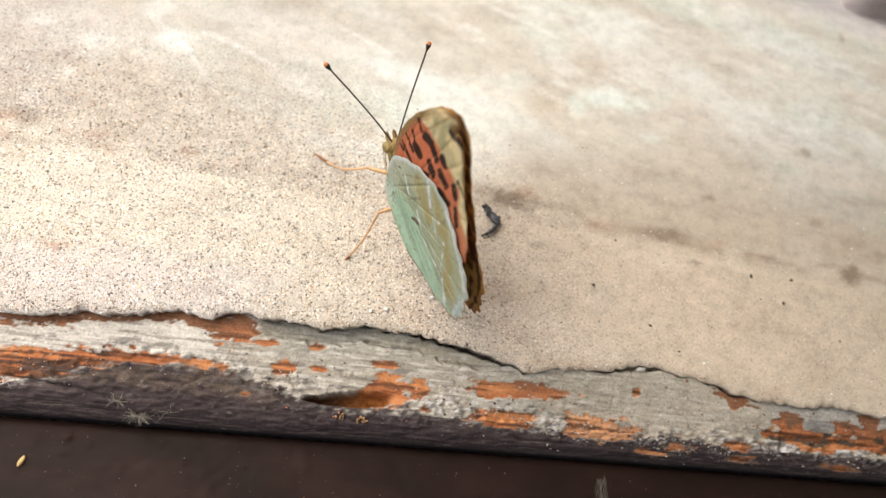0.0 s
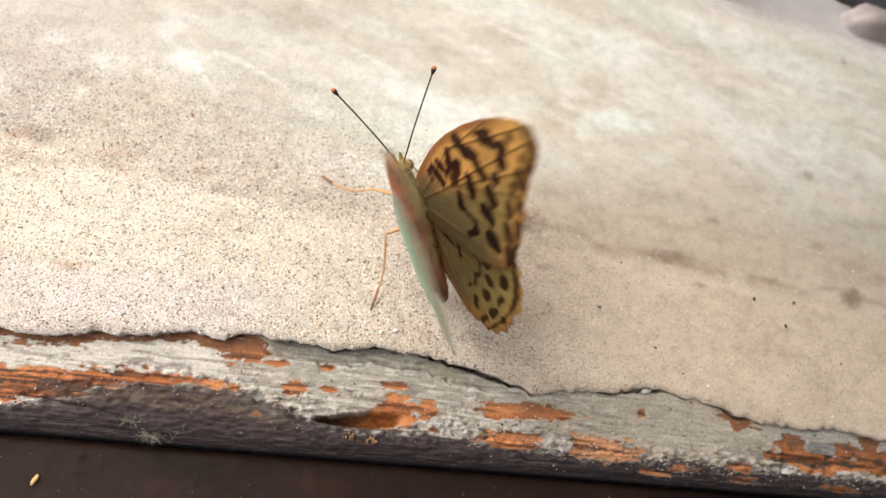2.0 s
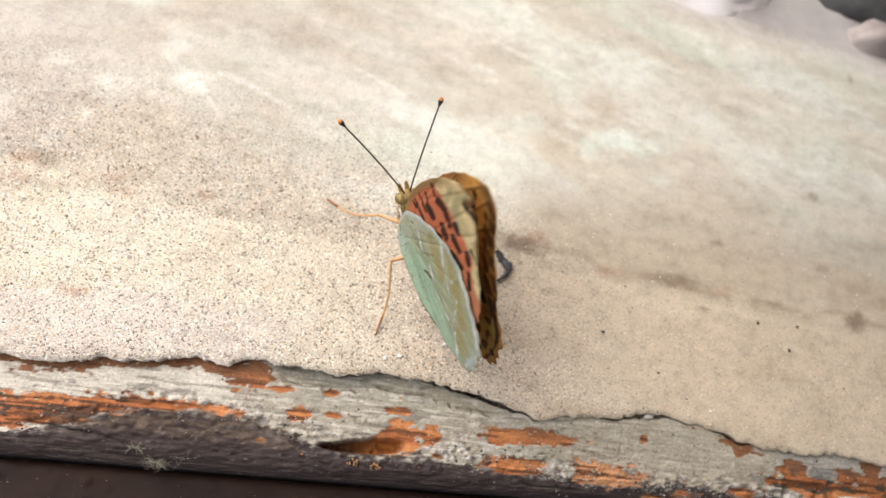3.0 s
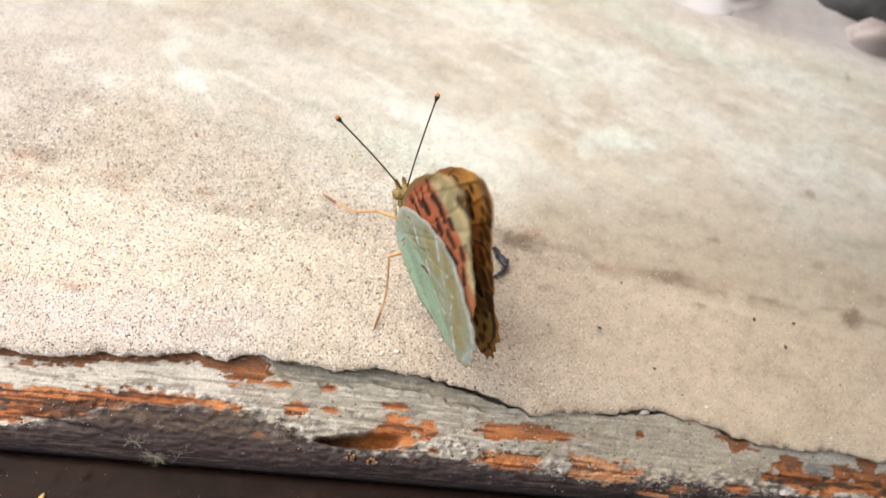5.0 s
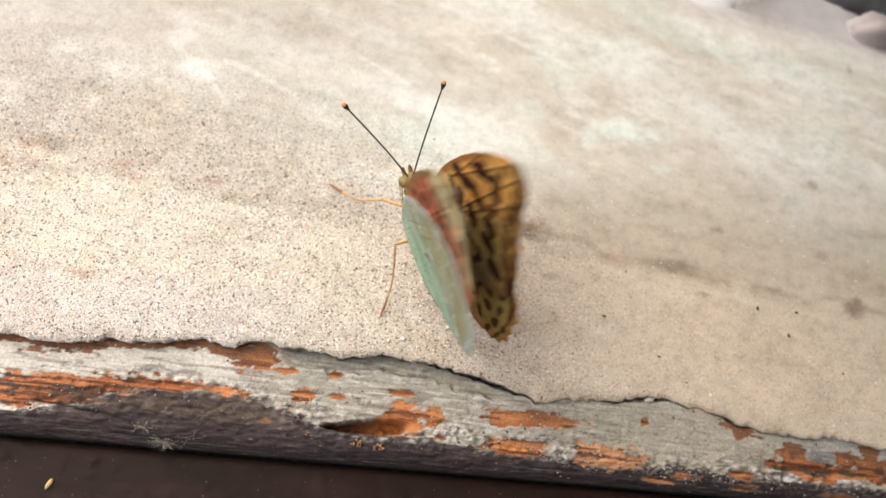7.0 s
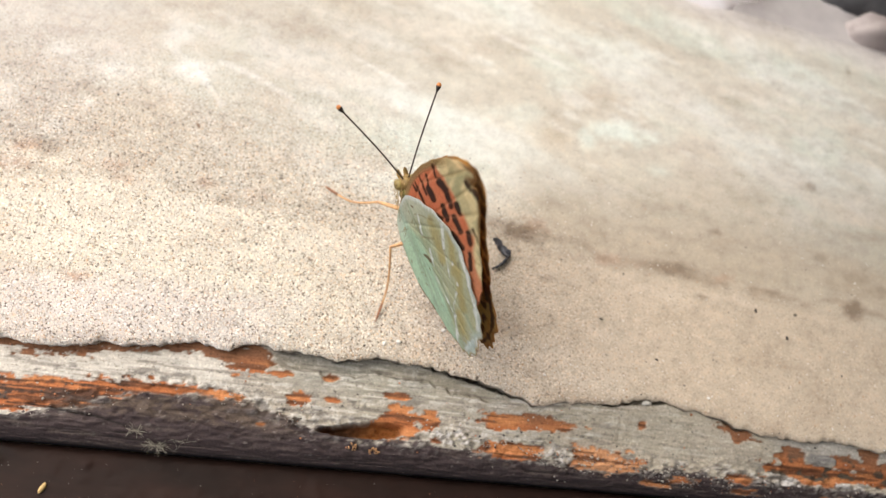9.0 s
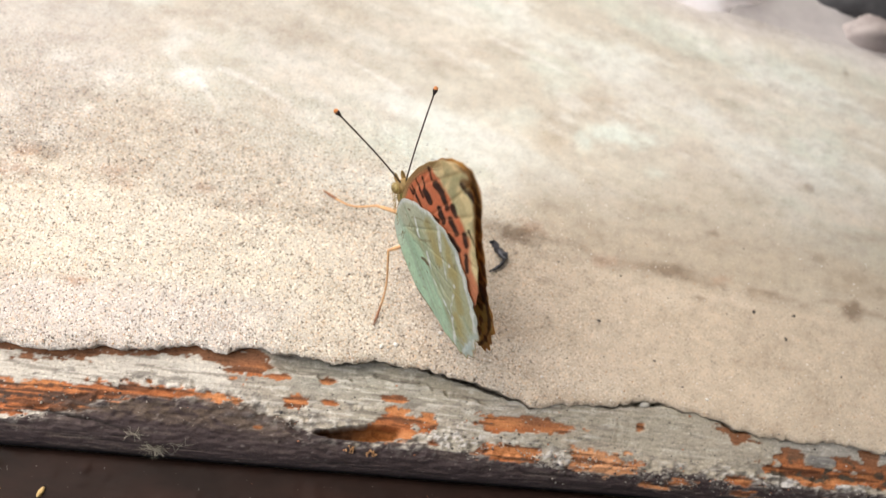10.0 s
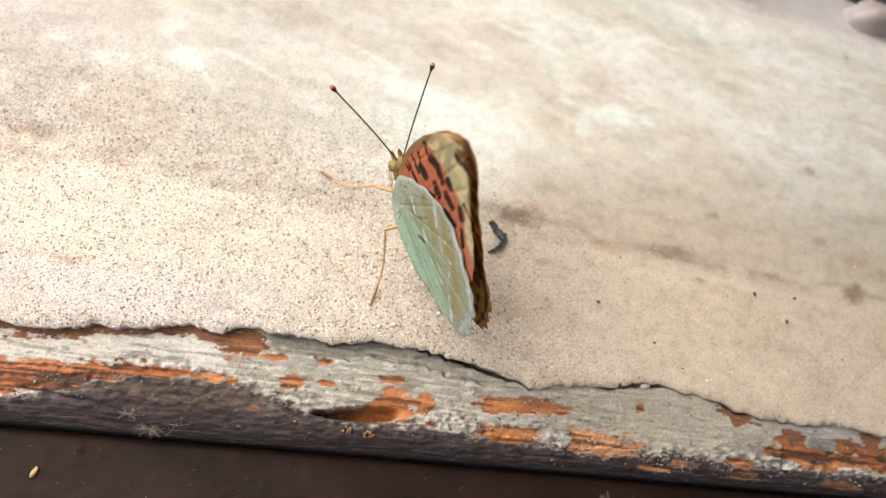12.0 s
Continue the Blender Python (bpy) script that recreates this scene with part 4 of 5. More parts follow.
butterfly.matrix_world = ROOT
HINGE = 1.56

FORE = [(1.2, 4.6), (2.6, 2.8), (4.6, 1.6), (8.4, 0.2), (12.4, -0.8), (16.7, -1.2), (21.3, -1.1), (25.9, -0.5), (29.9, 0.5), (33.2, 1.9), (35.0, 3.4),
        (34.6, 6.0), (31.8, 8.1), (29.1, 10.4), (26.5, 13.5), (23.8, 16.0), (21.2, 17.5), (18.2, 17.8), (12, 15.0), (5, 10.0), (1.6, 6.6)]
HIND = [(-0.6, 7.0), (2.5, 5.6), (8, 4.9), (12.4, 6.3), (16.4, 8.5), (20.0, 11.5), (21.7, 14.8), (21.6, 18.2), (20.6, 21.3), (19.7, 23.6), (17.8, 26.2), (14.5, 27.6), (12.3, 28.7),
        (9.5, 28.9), (7.2, 28.2), (5.4, 26.6), (3.4, 25.0), (2.0, 22.5), (0.6, 19.8), (-1.0, 17.0), (-2.2, 13), (-1.9, 9.5)]


def block(X, Y, x1, y1, x2, y2):
    """Distance to a stroke with square ends."""
    dx, dy = x2 - x1, y2 - y1
    n = math.hypot(dx, dy) + 1e-9
    along, off = ((X - x1) * dx + (Y - y1) * dy) / n, np.abs((X - x1) * dy - (Y - y1) * dx) / n
    over = np.maximum(np.maximum(-along, along - n), 0)
    return (over ** 4 + off ** 4) ** 0.25


def marks(X, Y, strokes, soft=0.14, fat=0.0, squash=1.0, square=False, ragged=0.26):
    """How far the dark strokes (from, to, half width) cover each place."""
    m = np.zeros(X.shape)
    rough = ragged * fractal(X * squash, Y, 1.1, 1.1, 261, 2)
    shape = block if square else on_line
    for x1, y1, x2, y2, w in strokes:
        m = np.maximum(m, smooth(w + soft + fat, w - soft + fat, shape(X * squash, Y, x1 * squash, y1, x2 * squash, y2) + rough))
    return m


FORE_CELL = [(8.5, 2.0, 8.5, 3.6, 0.12), (8.9, 1.7, 8.1, 2.1, 0.12), (9.6, 1.9, 10.9, 4.3, 0.5), (11.6, 1.4, 12.8, 3.2, 0.5), (15.0, 1.0, 14.5, 2.5, 0.6),
             (13.9, 2.1, 13.7, 5.1, 0.2), (16.6, 3.0, 14.8, 4.5, 0.75), (18.3, 0.1, 19.4, 1.9, 0.75), (19.6, 2.0, 21.3, 3.2, 0.85), (21.2, 3.5, 21.9, 5.7, 0.8),
             (24.2, 1.2, 26.1, 2.5, 0.6), (23.4, 0.7, 26.1, 1.4, 0.35)]
FORE_DISC = [(18.4, 5.4, 17.8, 7.3, 0.8), (14.3, 6.9, 13.9, 8.2, 0.7), (14.2, 8.1, 15.5, 10.8, 0.22), (16.2, 11.0, 15.8, 12.0, 0.35), (15.9, 12.2, 13.6, 12.3, 0.42),
             (30.0, 3.0, 29.9, 3.2, 0.5), (28.1, 3.6, 27.5, 3.5, 0.8), (27.0, 5.2, 26.6, 5.2, 0.85), (24.4, 6.6, 24.3, 6.8, 0.85), (22.0, 8.0, 22.1, 8.9, 1.0),
             (20.1, 11.4, 19.3, 10.1, 0.95), (19.0, 14.6, 18.5, 13.6, 1.1)]
FORE_MARGIN = [(31.3, 5.7, 30.8, 6.1, 0.3), (30.0, 7.0, 29.1, 7.6, 0.4), (27.6, 8.3, 26.9, 9.3, 0.5), (25.2, 10.3, 24.8, 11.3, 0.7), (23.4, 13.2, 23.0, 14.0, 0.8),
               (21.7, 16.0, 21.1, 17.1, 0.8), (33.5, 5.2, 33.3, 5.8, 0.6), (32.0, 6.9, 31.3, 7.3, 0.6), (29.8, 8.3, 29.1, 8.8, 0.6), (27.6, 10.6, 27.1, 11.2, 0.5),
               (25.8, 13.0, 25.2, 14.1, 0.6), (23.8, 15.7, 23.1, 16.5, 0.6)]
FORE_VEINS = [(11, 5.2, 34, 4.4), (13, 5.4, 31.8, 7.4), (14.2, 5.6, 29, 9.9), (14, 6.2, 26.8, 13.2), (12, 7.0, 24.4, 16.4), (3, 5.2, 14.2, 5.3), (3, 5.0, 15.5, 0.6),
              (3, 6.0, 21.0, 18.2), (15.5, 0.6, 33, 2.6), (14, 1.0, 27, -0.2)]
HIND_BAND = [(11.7, 13.9, 10.9, 14.4, 0.35), (11.3, 16.4, 11.0, 17.2, 0.42), (11.0, 17.2, 11.5, 19.1, 0.2), (11.5, 19.1, 10.6, 20.2, 0.22), (10.1, 20.1, 9.2, 20.2, 0.3),
             (9.4, 20.2, 8.0, 21.4, 0.28), (7.3, 21.1, 6.4, 21.2, 0.15), (7.6, 15.6, 7.1, 16.7, 0.3), (4.7, 12.3, 6.5, 15.1, 0.13)]
HIND_SPOTS = [(14.1, 16.6, 13.8, 16.3, 0.6), (13.3, 18.7, 13.5, 19.2, 0.9), (12.4, 21.6, 12.6, 22.0, 0.72), (9.9, 23.0, 10.1, 23.4, 0.72), (6.9, 23.5, 6.5, 24.0, 0.6),
              (17.7, 19.4, 17.3, 19.5, 0.95), (16.2, 22.1, 15.4, 22.8, 0.75), (14.1, 24.4, 12.8, 24.8, 0.55), (11.1, 25.8, 9.6, 26.1, 0.45), (7.9, 26.3, 6.2, 26.7, 0.32),
              (4.5, 27.0, 3.0, 27.3, 0.22)]
HIND_EDGE = [(19.9, 20.3, 19.1, 22.5, 0.5), (19.1, 22.5, 17.9, 24.3, 0.55), (17.9, 24.3, 16.2, 25.8, 0.4), (16.2, 25.8, 12.6, 27.2, 0.32), (12.6, 27.2, 8.3, 28.0, 0.3),
             (8.3, 28.0, 3.9, 28.2, 0.2)]
HIND_VEINS = [(4, 8, 20.3, 18.5), (6, 11, 19.3, 23.5), (6.5, 12, 15.9, 26.8), (6.5, 13, 12.3, 28.4), (6, 14, 8.5, 28.6), (4, 10, 4.5, 28.3), (3, 8, 19.0, 12)]
UNDER_FORE = [(12.7, 0.2, 13.2, 1.1, 0.1), (14, 0.1, 14.1, 1.5, 0.1), (14.1, 1.5, 14.8, 3.3, 0.16), (16.5, -0.3, 16.9, 2.3, 0.14),
              (19.6, 0.1, 18.7, 1.8, 0.14), (18.4, 1.8, 19, 3.4, 0.37), (23.1, -0.3, 22.7, 1.2, 0.13), (23.2, 1.8, 24.5, 3.2, 0.37),
              (24.5, 3.8, 24.2, 5.2, 0.34), (21.3, 4.7, 21.2, 6.4, 0.4), (26.4, 5.4, 26.3, 6.6, 0.29), (23.9, 6.6, 24.3, 8.3, 0.38),
              (17.5, 5.4, 18.9, 6.1, 0.24), (21.2, 8.3, 22.9, 10.4, 0.37), (26.7, 9, 26.1, 10.2, 0.29), (24.6, 11.3, 23, 13.2, 0.27),
              (31.6, 3.6, 32.1, 4.7, 0.16), (33, 5, 33.5, 6, 0.21), (28.6, 8.8, 28.7, 10.7, 0.07)]
FORE_OLIVE = [(30.4, 2.8, 26.9, 4.2, 0.48), (32.7, 3.3, 33.6, 4.2, 0.32), (26.5, 7.2, 26.9, 8.3, 0.32), (28.5, 1.7, 25.9, 2.4, 0.32)]
UNDER_PALE = [(10.4, 8.3, 8.9, 10.8, 0.21), (18.8, 11.4, 16, 14.3, 0.26), (15.7, 14.3, 15.1, 16.2, 0.1), (15.1, 16.2, 14, 18.1, 0.1),
              (14.1, 20.2, 11.4, 21.5, 0.19), (11.2, 21.4, 8, 24.9, 0.13), (8, 24.9, 6.3, 26.7, 0.21), (9.9, 13.3, 9, 15.6, 0.1),
              (8, 16.4, 9.5, 22.5, 0.06), (17.1, 16.3, 16.9, 16.6, 0.13), (16.1, 19, 16, 19.3, 0.13), (21.5, 15.3, 20.7, 18.2, 0.21),
              (21.1, 18.3, 19.3, 21.9, 0.21), (19.3, 22.3, 17.2, 25.6, 0.27), (8.3, 28.1, 13.4, 26.9, 0.32), (14.7, 26.7, 14.3, 28.1, 0.21)]
UNDER_OLIVE = [(20.5, 12.8, 16.6, 17.6, 0.4), (17.9, 17.8, 14.1, 22.6, 0.48), (11.9, 22.9, 9.9, 26.4, 0.56), (15.1, 11.7, 14.3, 15.3, 0.56),
               (14.7, 10, 15.5, 11.8, 0.48)]
UNDER_DARK = [(6.6, 13.6, 8.3, 14.8, 0.18), (11.3, 15.7, 11.4, 15.8, 0.1), (8.5, 11.2, 13.6, 12.4, 0.07), (6.2, 8.6, 9.1, 7.9, 0.06),
              (9.1, 7.9, 11.4, 8.5, 0.06), (8.2, 8, 8.6, 11, 0.07), (11.4, 8.5, 16.8, 10.5, 0.06), (-0.3, 8.7, 3.2, 8.9, 0.06), (9.1, 6.6, 9.8, 7, 0.06),
              (12.2, 29.1, 12.7, 28.9, 0.12), (15.2, 28.7, 15.7, 28.5, 0.12), (6.3, 15.6, 6.3, 15.8, 0.07)]

EDGE_DARK = [(-1, 17.1, 0.1, 19, 0.13), (0.1, 19, 1.5, 21.4, 0.14)]


def fore_upper(X, Y, rim):
    col = np.zeros(X.shape + (3,)) + np.array((0.78, 0.43, 0.12))
    col = blend(col, (0.42, 0.31, 0.10), smooth(3.6, 8.5, Y - 0.10 * (X - 15) + 0.5 * fractal(X, Y, 5, 5, 204)) * smooth(33, 26, X))
    col = blend(col, (0.25, 0.19, 0.085), smooth(11.5, 6.0, X - 0.45 * (Y - 5)))
    col = blend(col, (0.25, 0.215, 0.10), smooth(4.6, 7.5, Y) * smooth(18, 8, X - 0.55 * (Y - 6)))
    hair = vnoise(np.arctan2(Y - 4.9, X - 1.0) * 34, np.hypot(X, Y), 1.0, 5.0, 203)
    near = smooth(17, 8, X - 0.5 * (Y - 5))
    col = blend(col, (0.18, 0.19, 0.12), near * smooth(0.1, 0.7, hair) * 0.75)
    col = blend(col, (0.34, 0.23, 0.10), near * smooth(0.1, 0.7, -hair) * 0.6)
    col = blend(col, (0.42, 0.19, 0.065), smooth(1.4, 0.5, rim) * smooth(31, 26, X) * smooth(6, 2, Y))
    col *= (1 + 0.22 * fractal(X, Y, 4, 4, 201) + 0.16 * fractal(X, Y, 0.7, 0.7, 202))[..., None]
    outer = smooth(20, 26, X + 0.35 * Y) * smooth(1.5, 4.5, Y)
    col = blend(col, (0.66, 0.38, 0.10), 0.7 * outer * smooth(3.4, 2.4, rim) * smooth(1.0, 1.5, rim))
    col = blend(col, (0.46, 0.21, 0.07), 0.8 * outer * smooth(1.5, 1.0, rim))
    cells = smooth(0.25, 0.7, np.cos(np.arctan2(Y - 2.0, X - 8.0) * 34)) * smooth(0.25, 0.5, rim) * smooth(1.15, 0.8, rim)
    col = blend(col, (0.62, 0.36, 0.10), 0.8 * outer * cells)
    for x1, y1, x2, y2 in FORE_VEINS:
        col = blend(col, (0.13, 0.085, 0.035), 0.75 * smooth(9, 17, X) * smooth(0.24, 0.06, on_line(X, Y, x1, y1, x2, y2)))
    ink = np.maximum(marks(X, Y, FORE_CELL, 0.16, 0.16, 1.0, True, 0.42), np.maximum(marks(X, Y, FORE_DISC, 0.16, 0.12, 1.0, False, 0.4), 0.92 * marks(X, Y, FORE_MARGIN, 0.2, 0.16, 1.0, True, 0.4)))
    col = blend(col, (0.024, 0.017, 0.014), ink)
    tip = smooth(2.2, 0.2, np.hypot((X - 34.4), (Y - 3.2)) - 0.5)
    col = blend(col, (0.12, 0.08, 0.045), 0.8 * tip)
    return blend(col, (0.30, 0.17, 0.065), 0.6 * smooth(0.4, 0.1, rim) * smooth(20, 27, X))


def hind_upper(X, Y, rim):
    col = np.zeros(X.shape + (3,)) + np.array((0.33, 0.27, 0.11))
    col = blend(col, (0.25, 0.24, 0.13), smooth(17, 9, Y) * smooth(15, 9, X))
    col = blend(col, (0.27, 0.27, 0.15), smooth(0.1, 0.6, fractal(X, Y, 5, 5, 211)) * 0.6)
    hair = vnoise(np.arctan2(Y - 4.0, X + 1.0) * 34, np.hypot(X, Y), 1.0, 6.0, 213)
    col = blend(col, (0.18, 0.21, 0.13), smooth(25, 16, Y) * smooth(0.0, 0.7, hair) * 0.75)
    col = blend(col, (0.34, 0.28, 0.13), smooth(25, 16, Y) * smooth(0.1, 0.7, -hair) * 0.6)
    fold = smooth(5.8, 3.0, X) * smooth(27, 22, Y)
    col = blend(col, (0.40, 0.28, 0.16), fold)
    col = blend(col, (0.24, 0.19, 0.12), fold * smooth(0.0, 0.6, hair + 0.5 * fractal(X, Y, 0.7, 6, 214)) * 0.8)
    col = blend(col, (0.42, 0.34, 0.12), smooth(19, 24, Y) * smooth(3, 7, X))
    col *= (1 + 0.2 * fractal(X, Y, 3, 3, 215) + 0.14 * fractal(X, Y, 0.7, 0.7, 216))[..., None]
    col = blend(col, (0.58, 0.36, 0.11), smooth(2.4, 1.3, rim) * smooth(18, 21, Y) * smooth(3, 5, X))
    col = blend(col, (0.48, 0.24, 0.08), smooth(0.9, 0.3, rim) * smooth(18, 21, Y))
    for x1, y1, x2, y2 in HIND_VEINS:
        col = blend(col, (0.10, 0.08, 0.04), 0.55 * smooth(12, 20, Y) * smooth(0.16, 0.05, on_line(X, Y, x1, y1, x2, y2)))
    ink = np.maximum(marks(X, Y, HIND_BAND, 0.14, 0.10, 1.0, True), np.maximum(marks(X, Y, HIND_SPOTS, 0.16, 0.12, 1.0, False, 0.42), marks(X, Y, HIND_EDGE, 0.16, 0.04, 1.0, True, 0.4)))
    return blend(col, (0.024, 0.019, 0.014), ink)


def fore_under(X, Y, rim):
    col = np.zeros(X.shape + (3,)) + np.array((0.66, 0.195, 0.09))
    col = blend(col, (0.68, 0.30, 0.16), smooth(9, 14, Y) * 0.6)
    pale = smooth(-0.5, 0.6, X - np.interp(Y, [-0.4, 1.8, 4.3, 6.6, 9.8, 13.1], [23.6, 25.2, 26.6, 27.3, 27.4, 24.8]) + 0.8 * fractal(X, Y, 2.5, 1.6, 221))
    col = blend(col, (0.82, 0.69, 0.38), pale)
    patch = fractal(X, Y, 3.2, 1.5, 222, 2)
    col = blend(col, (0.56, 0.51, 0.28), 0.85 * pale * smooth(-0.05, 0.2, patch))
    col = blend(col, (0.38, 0.37, 0.20), 0.8 * marks(X, Y, FORE_OLIVE, 0.3, 0.15, 0.45) * pale)
    col = blend(col, (0.37, 0.26, 0.11), smooth(1.2, 0.5, rim) * smooth(31, 25, X) * smooth(9, 3, Y))
    col = blend(col, (0.20, 0.10, 0.035), smooth(0.9, 0.3, rim) * smooth(31, 35, X + 0.35 * Y))
    for k in range(3):
        line = smooth(0.10, 0.03, np.abs(rim - 0.28 - 0.30 * k - 0.02 * (X - 15) + 0.1 * vnoise(X, Y, 3, 3, 223)))
        col = blend(col, (0.12, 0.07, 0.03), 0.75 * line * smooth(8, 12, X) * smooth(30, 24, X) * smooth(8, 3, Y))
    for x1, y1, x2, y2 in FORE_VEINS:
        w = smooth(0.26, 0.08, on_line(X * 0.6, Y, x1 * 0.6, y1, x2 * 0.6, y2))
        col = blend(col, (0.74, 0.30, 0.15), 0.45 * w * (1 - pale))
        col = blend(col, (0.42, 0.33, 0.15), 0.5 * w * pale)
    ink = marks(X, Y, UNDER_FORE, 0.08, 0.05, 0.42, False, 0.16)
    for x1, y1, x2, y2 in FORE_VEINS:
        ink = ink * (1 - 0.25 * smooth(0.10, 0.04, on_line(X * 0.6, Y, x1 * 0.6, y1, x2 * 0.6, y2)))
    return blend(col, (0.024, 0.016, 0.014), ink)


def hind_under(X, Y, rim):
    col = np.zeros(X.shape + (3,)) + np.array((0.45, 0.65, 0.46))
    col = blend(col, (0.48, 0.49, 0.31), 0.95 * smooth(-1.4, 1.2, X - np.interp(Y, [7.6, 11, 14.6, 19.8, 24.9], [3.5, 7.0, 8.0, 8.3, 7.3]) + fractal(X, Y, 2, 4, 235)))
    col = blend(col, (0.62, 0.68, 0.60), smooth(9.0, 6.2, Y - 0.12 * X) * 0.35)
    col = blend(col, (0.56, 0.68, 0.57), smooth(12, 7, Y) * smooth(6, 0, X))
    col = blend(col, (0.26, 0.37, 0.25), smooth(0.05, 0.5, fractal(X, Y, 1.6, 12, 231)) * 0.5)
    col = blend(col, (0.50, 0.58, 0.47), smooth(0.1, 0.5, fractal(X, Y, 1.3, 9, 232)) * 0.4)
    col *= (1 + 0.16 * fractal(X, Y, 2.5, 1.2, 233))[..., None]
    col = blend(col, (0.44, 0.36, 0.14), 0.75 * marks(X, Y, UNDER_OLIVE, 0.4, 0.1, 0.42, False, 0.3))
    col = blend(col, (0.50, 0.60, 0.60), 0.65 * smooth(1.5, 0.4, rim) * smooth(9, 14, Y) * smooth(12, 17, X))
    col = blend(col, (0.78, 0.82, 0.78), 0.9 * marks(X, Y, UNDER_PALE, 0.10, -0.02, 0.42, False, 0.2))
    col = blend(col, (0.70, 0.75, 0.72), smooth(0.9, 0.25, rim) * smooth(2, 6, X) * smooth(16, 9, Y))
    col = blend(col, (0.50, 0.62, 0.60), 0.8 * smooth(25.2, 27, Y) * smooth(7, 11, X) * smooth(0.4, 0.0, fractal(X, Y, 2, 1, 234)))
    col = blend(col, (0.44, 0.36, 0.18), smooth(0.5, 0.1, rim) * smooth(24, 27, Y))
    for x1, y1, x2, y2 in HIND_VEINS:
        w = smooth(0.16, 0.05, on_line(X * 0.6, Y, x1 * 0.6, y1, x2 * 0.6, y2))
        col = blend(col, (0.30, 0.38, 0.26), 0.16 * w)
    col = blend(col, (0.10, 0.07, 0.04), 0.9 * marks(X, Y, UNDER_DARK[:2] + UNDER_DARK[8:] + EDGE_DARK, 0.05, 0.03, 0.42, False, 0.10))
    col = blend(col, (0.20, 0.17, 0.09), 0.5 * marks(X, Y, UNDER_DARK[2:8], 0.06, 0.02, 0.42, False, 0.2))
    return blend(col, (0.18, 0.16, 0.09), smooth(0.56, 0.72, fractal(X, Y, 1.0, 0.6, 241, 2)) * 0.6)


def wing(name, outline, base, upper, under, side, level, label, scallop, veins):
    """A thin wing of two sheets, each with its own pigment, in the space of its hinge. Outline: outward, tailward."""
    ring = curve_points([(*p, 0) for p in outline + outline[:1]], 300)[:-1]
    O = np.array([(p.x, p.y) for p in ring])
    n, k = len(O), 84
    d = O - np.array(base)
    wave = 1 + scallop * np.sin(np.linspace(0, 2 * math.pi * 22, n)) * smooth(14, 20, O[:, 0] + 0.55 * O[:, 1]) / np.hypot(d[:, 0], d[:, 1])
    O = np.array(base) + d * wave[:, None]
    tt = np.linspace(0.0002, 1, k) ** 0.8
    P = np.array(base) + (O - np.array(base))[:, None, :] * tt[None, :, None]
    X, Y = P[..., 0], P[..., 1]
    # distance to the rim, by samples
    rim = np.full(X.shape, 99.0)
    for q in range(0, n, 3):
        rim = np.minimum(rim, np.hypot(X - O[q, 0], Y - O[q, 1]))
    bend = 0.0002 * X * X - 0.35 * np.exp(-((X + 0.8) / 2.4) ** 2) * smooth(3.5, 10, Y) * smooth(27, 20, Y) * (1.0 if name.startswith("hind") else 0.0)
    ribs = np.zeros(X.shape)
    for x1, y1, x2, y2 in veins:
        ribs = np.maximum(ribs, np.exp(-(on_line(X, Y, x1, y1, x2, y2) / 0.22) ** 2))
    Z = level + bend + 0.09 * ribs + 0.10 * fractal(X, Y, 5, 5, 251)
    half = 0.05 * smooth(0, 0.6, rim) + 0.008
    shrink = 0.012 if name.startswith("hind") else 0.0
    co, cols = [], []
    for sgn, paint in ((1, upper), (-1, under)):
        co.append(np.stack([side * X, -(Y - shrink * np.maximum(Y - 10, 0)), Z + sgn * half], 2).reshape(-1, 3))
        cols.append(paint(X, Y, rim).reshape(-1, 3))
    faces = []
    i, j = np.meshgrid(np.arange(n), np.arange(k - 1), indexing="ij")
    a, b2 = (i * k + j).ravel(), (((i + 1) % n) * k + j).ravel()
    quad = np.stack([a, b2, b2 + 1, a + 1], 1)
    low = quad[:, ::-1] + n * k
    r = np.arange(n)
    e1, e2 = r * k + k - 1, ((r + 1) % n) * k + k - 1
    rimq = np.stack([e1, e2, e2 + n * k, e1 + n * k], 1)
    faces = np.concatenate([quad, low, rimq])
    if side > 0:
        faces = faces[:, ::-1]
    ob = sheet(name, np.concatenate(co), faces, M_WING, np.concatenate(cols), butterfly, label)
    return ob


TORN = FORE[:11] + [(34.4, 4.2), (32.0, 3.7), (34.0, 5.4)] + FORE[12:]
FORE_LABEL = "orange forewing with black spots, red and cream beneath"
HIND_LABEL = "olive hindwing with black spots, mint green beneath"
WINGS = []
for side in (-1, 1):
    WINGS.append((side, wing("forewing", TORN if side < 0 else FORE, (2.2, 4.9), fore_upper, fore_under, side, 0.16, FORE_LABEL, 0.12, FORE_VEINS)))
    WINGS.append((side, wing("hindwing", HIND, (2.6, 9.0), hind_upper, hind_under, side, -0.16, HIND_LABEL, 0.28, HIND_VEINS)))

bm = bmesh.new()
ball(bm, (0, -6.6, -0.5), (2.2, 4.3, 2.4), 24, 16)
ball(bm, (0, -3.0, -0.4), (1.5, 1.6, 1.5), 16, 10)
part("thorax", bm, M_THORAX, butterfly, "olive green hairy thorax")

bm = bmesh.new()
tube(bm, curve_points([(0, -9.6, -0.7), (0, -12, -0.8), (0, -15.5, -1.1), (0, -19, -1.6), (0, -21.6, -2.1), (0, -22.6, -2.3)], 34),
     [1.65 + 0.09 * math.cos(k * 1.9) - 0.000034 * k ** 3.0 - 0.006 * k for k in range(34)], 18)
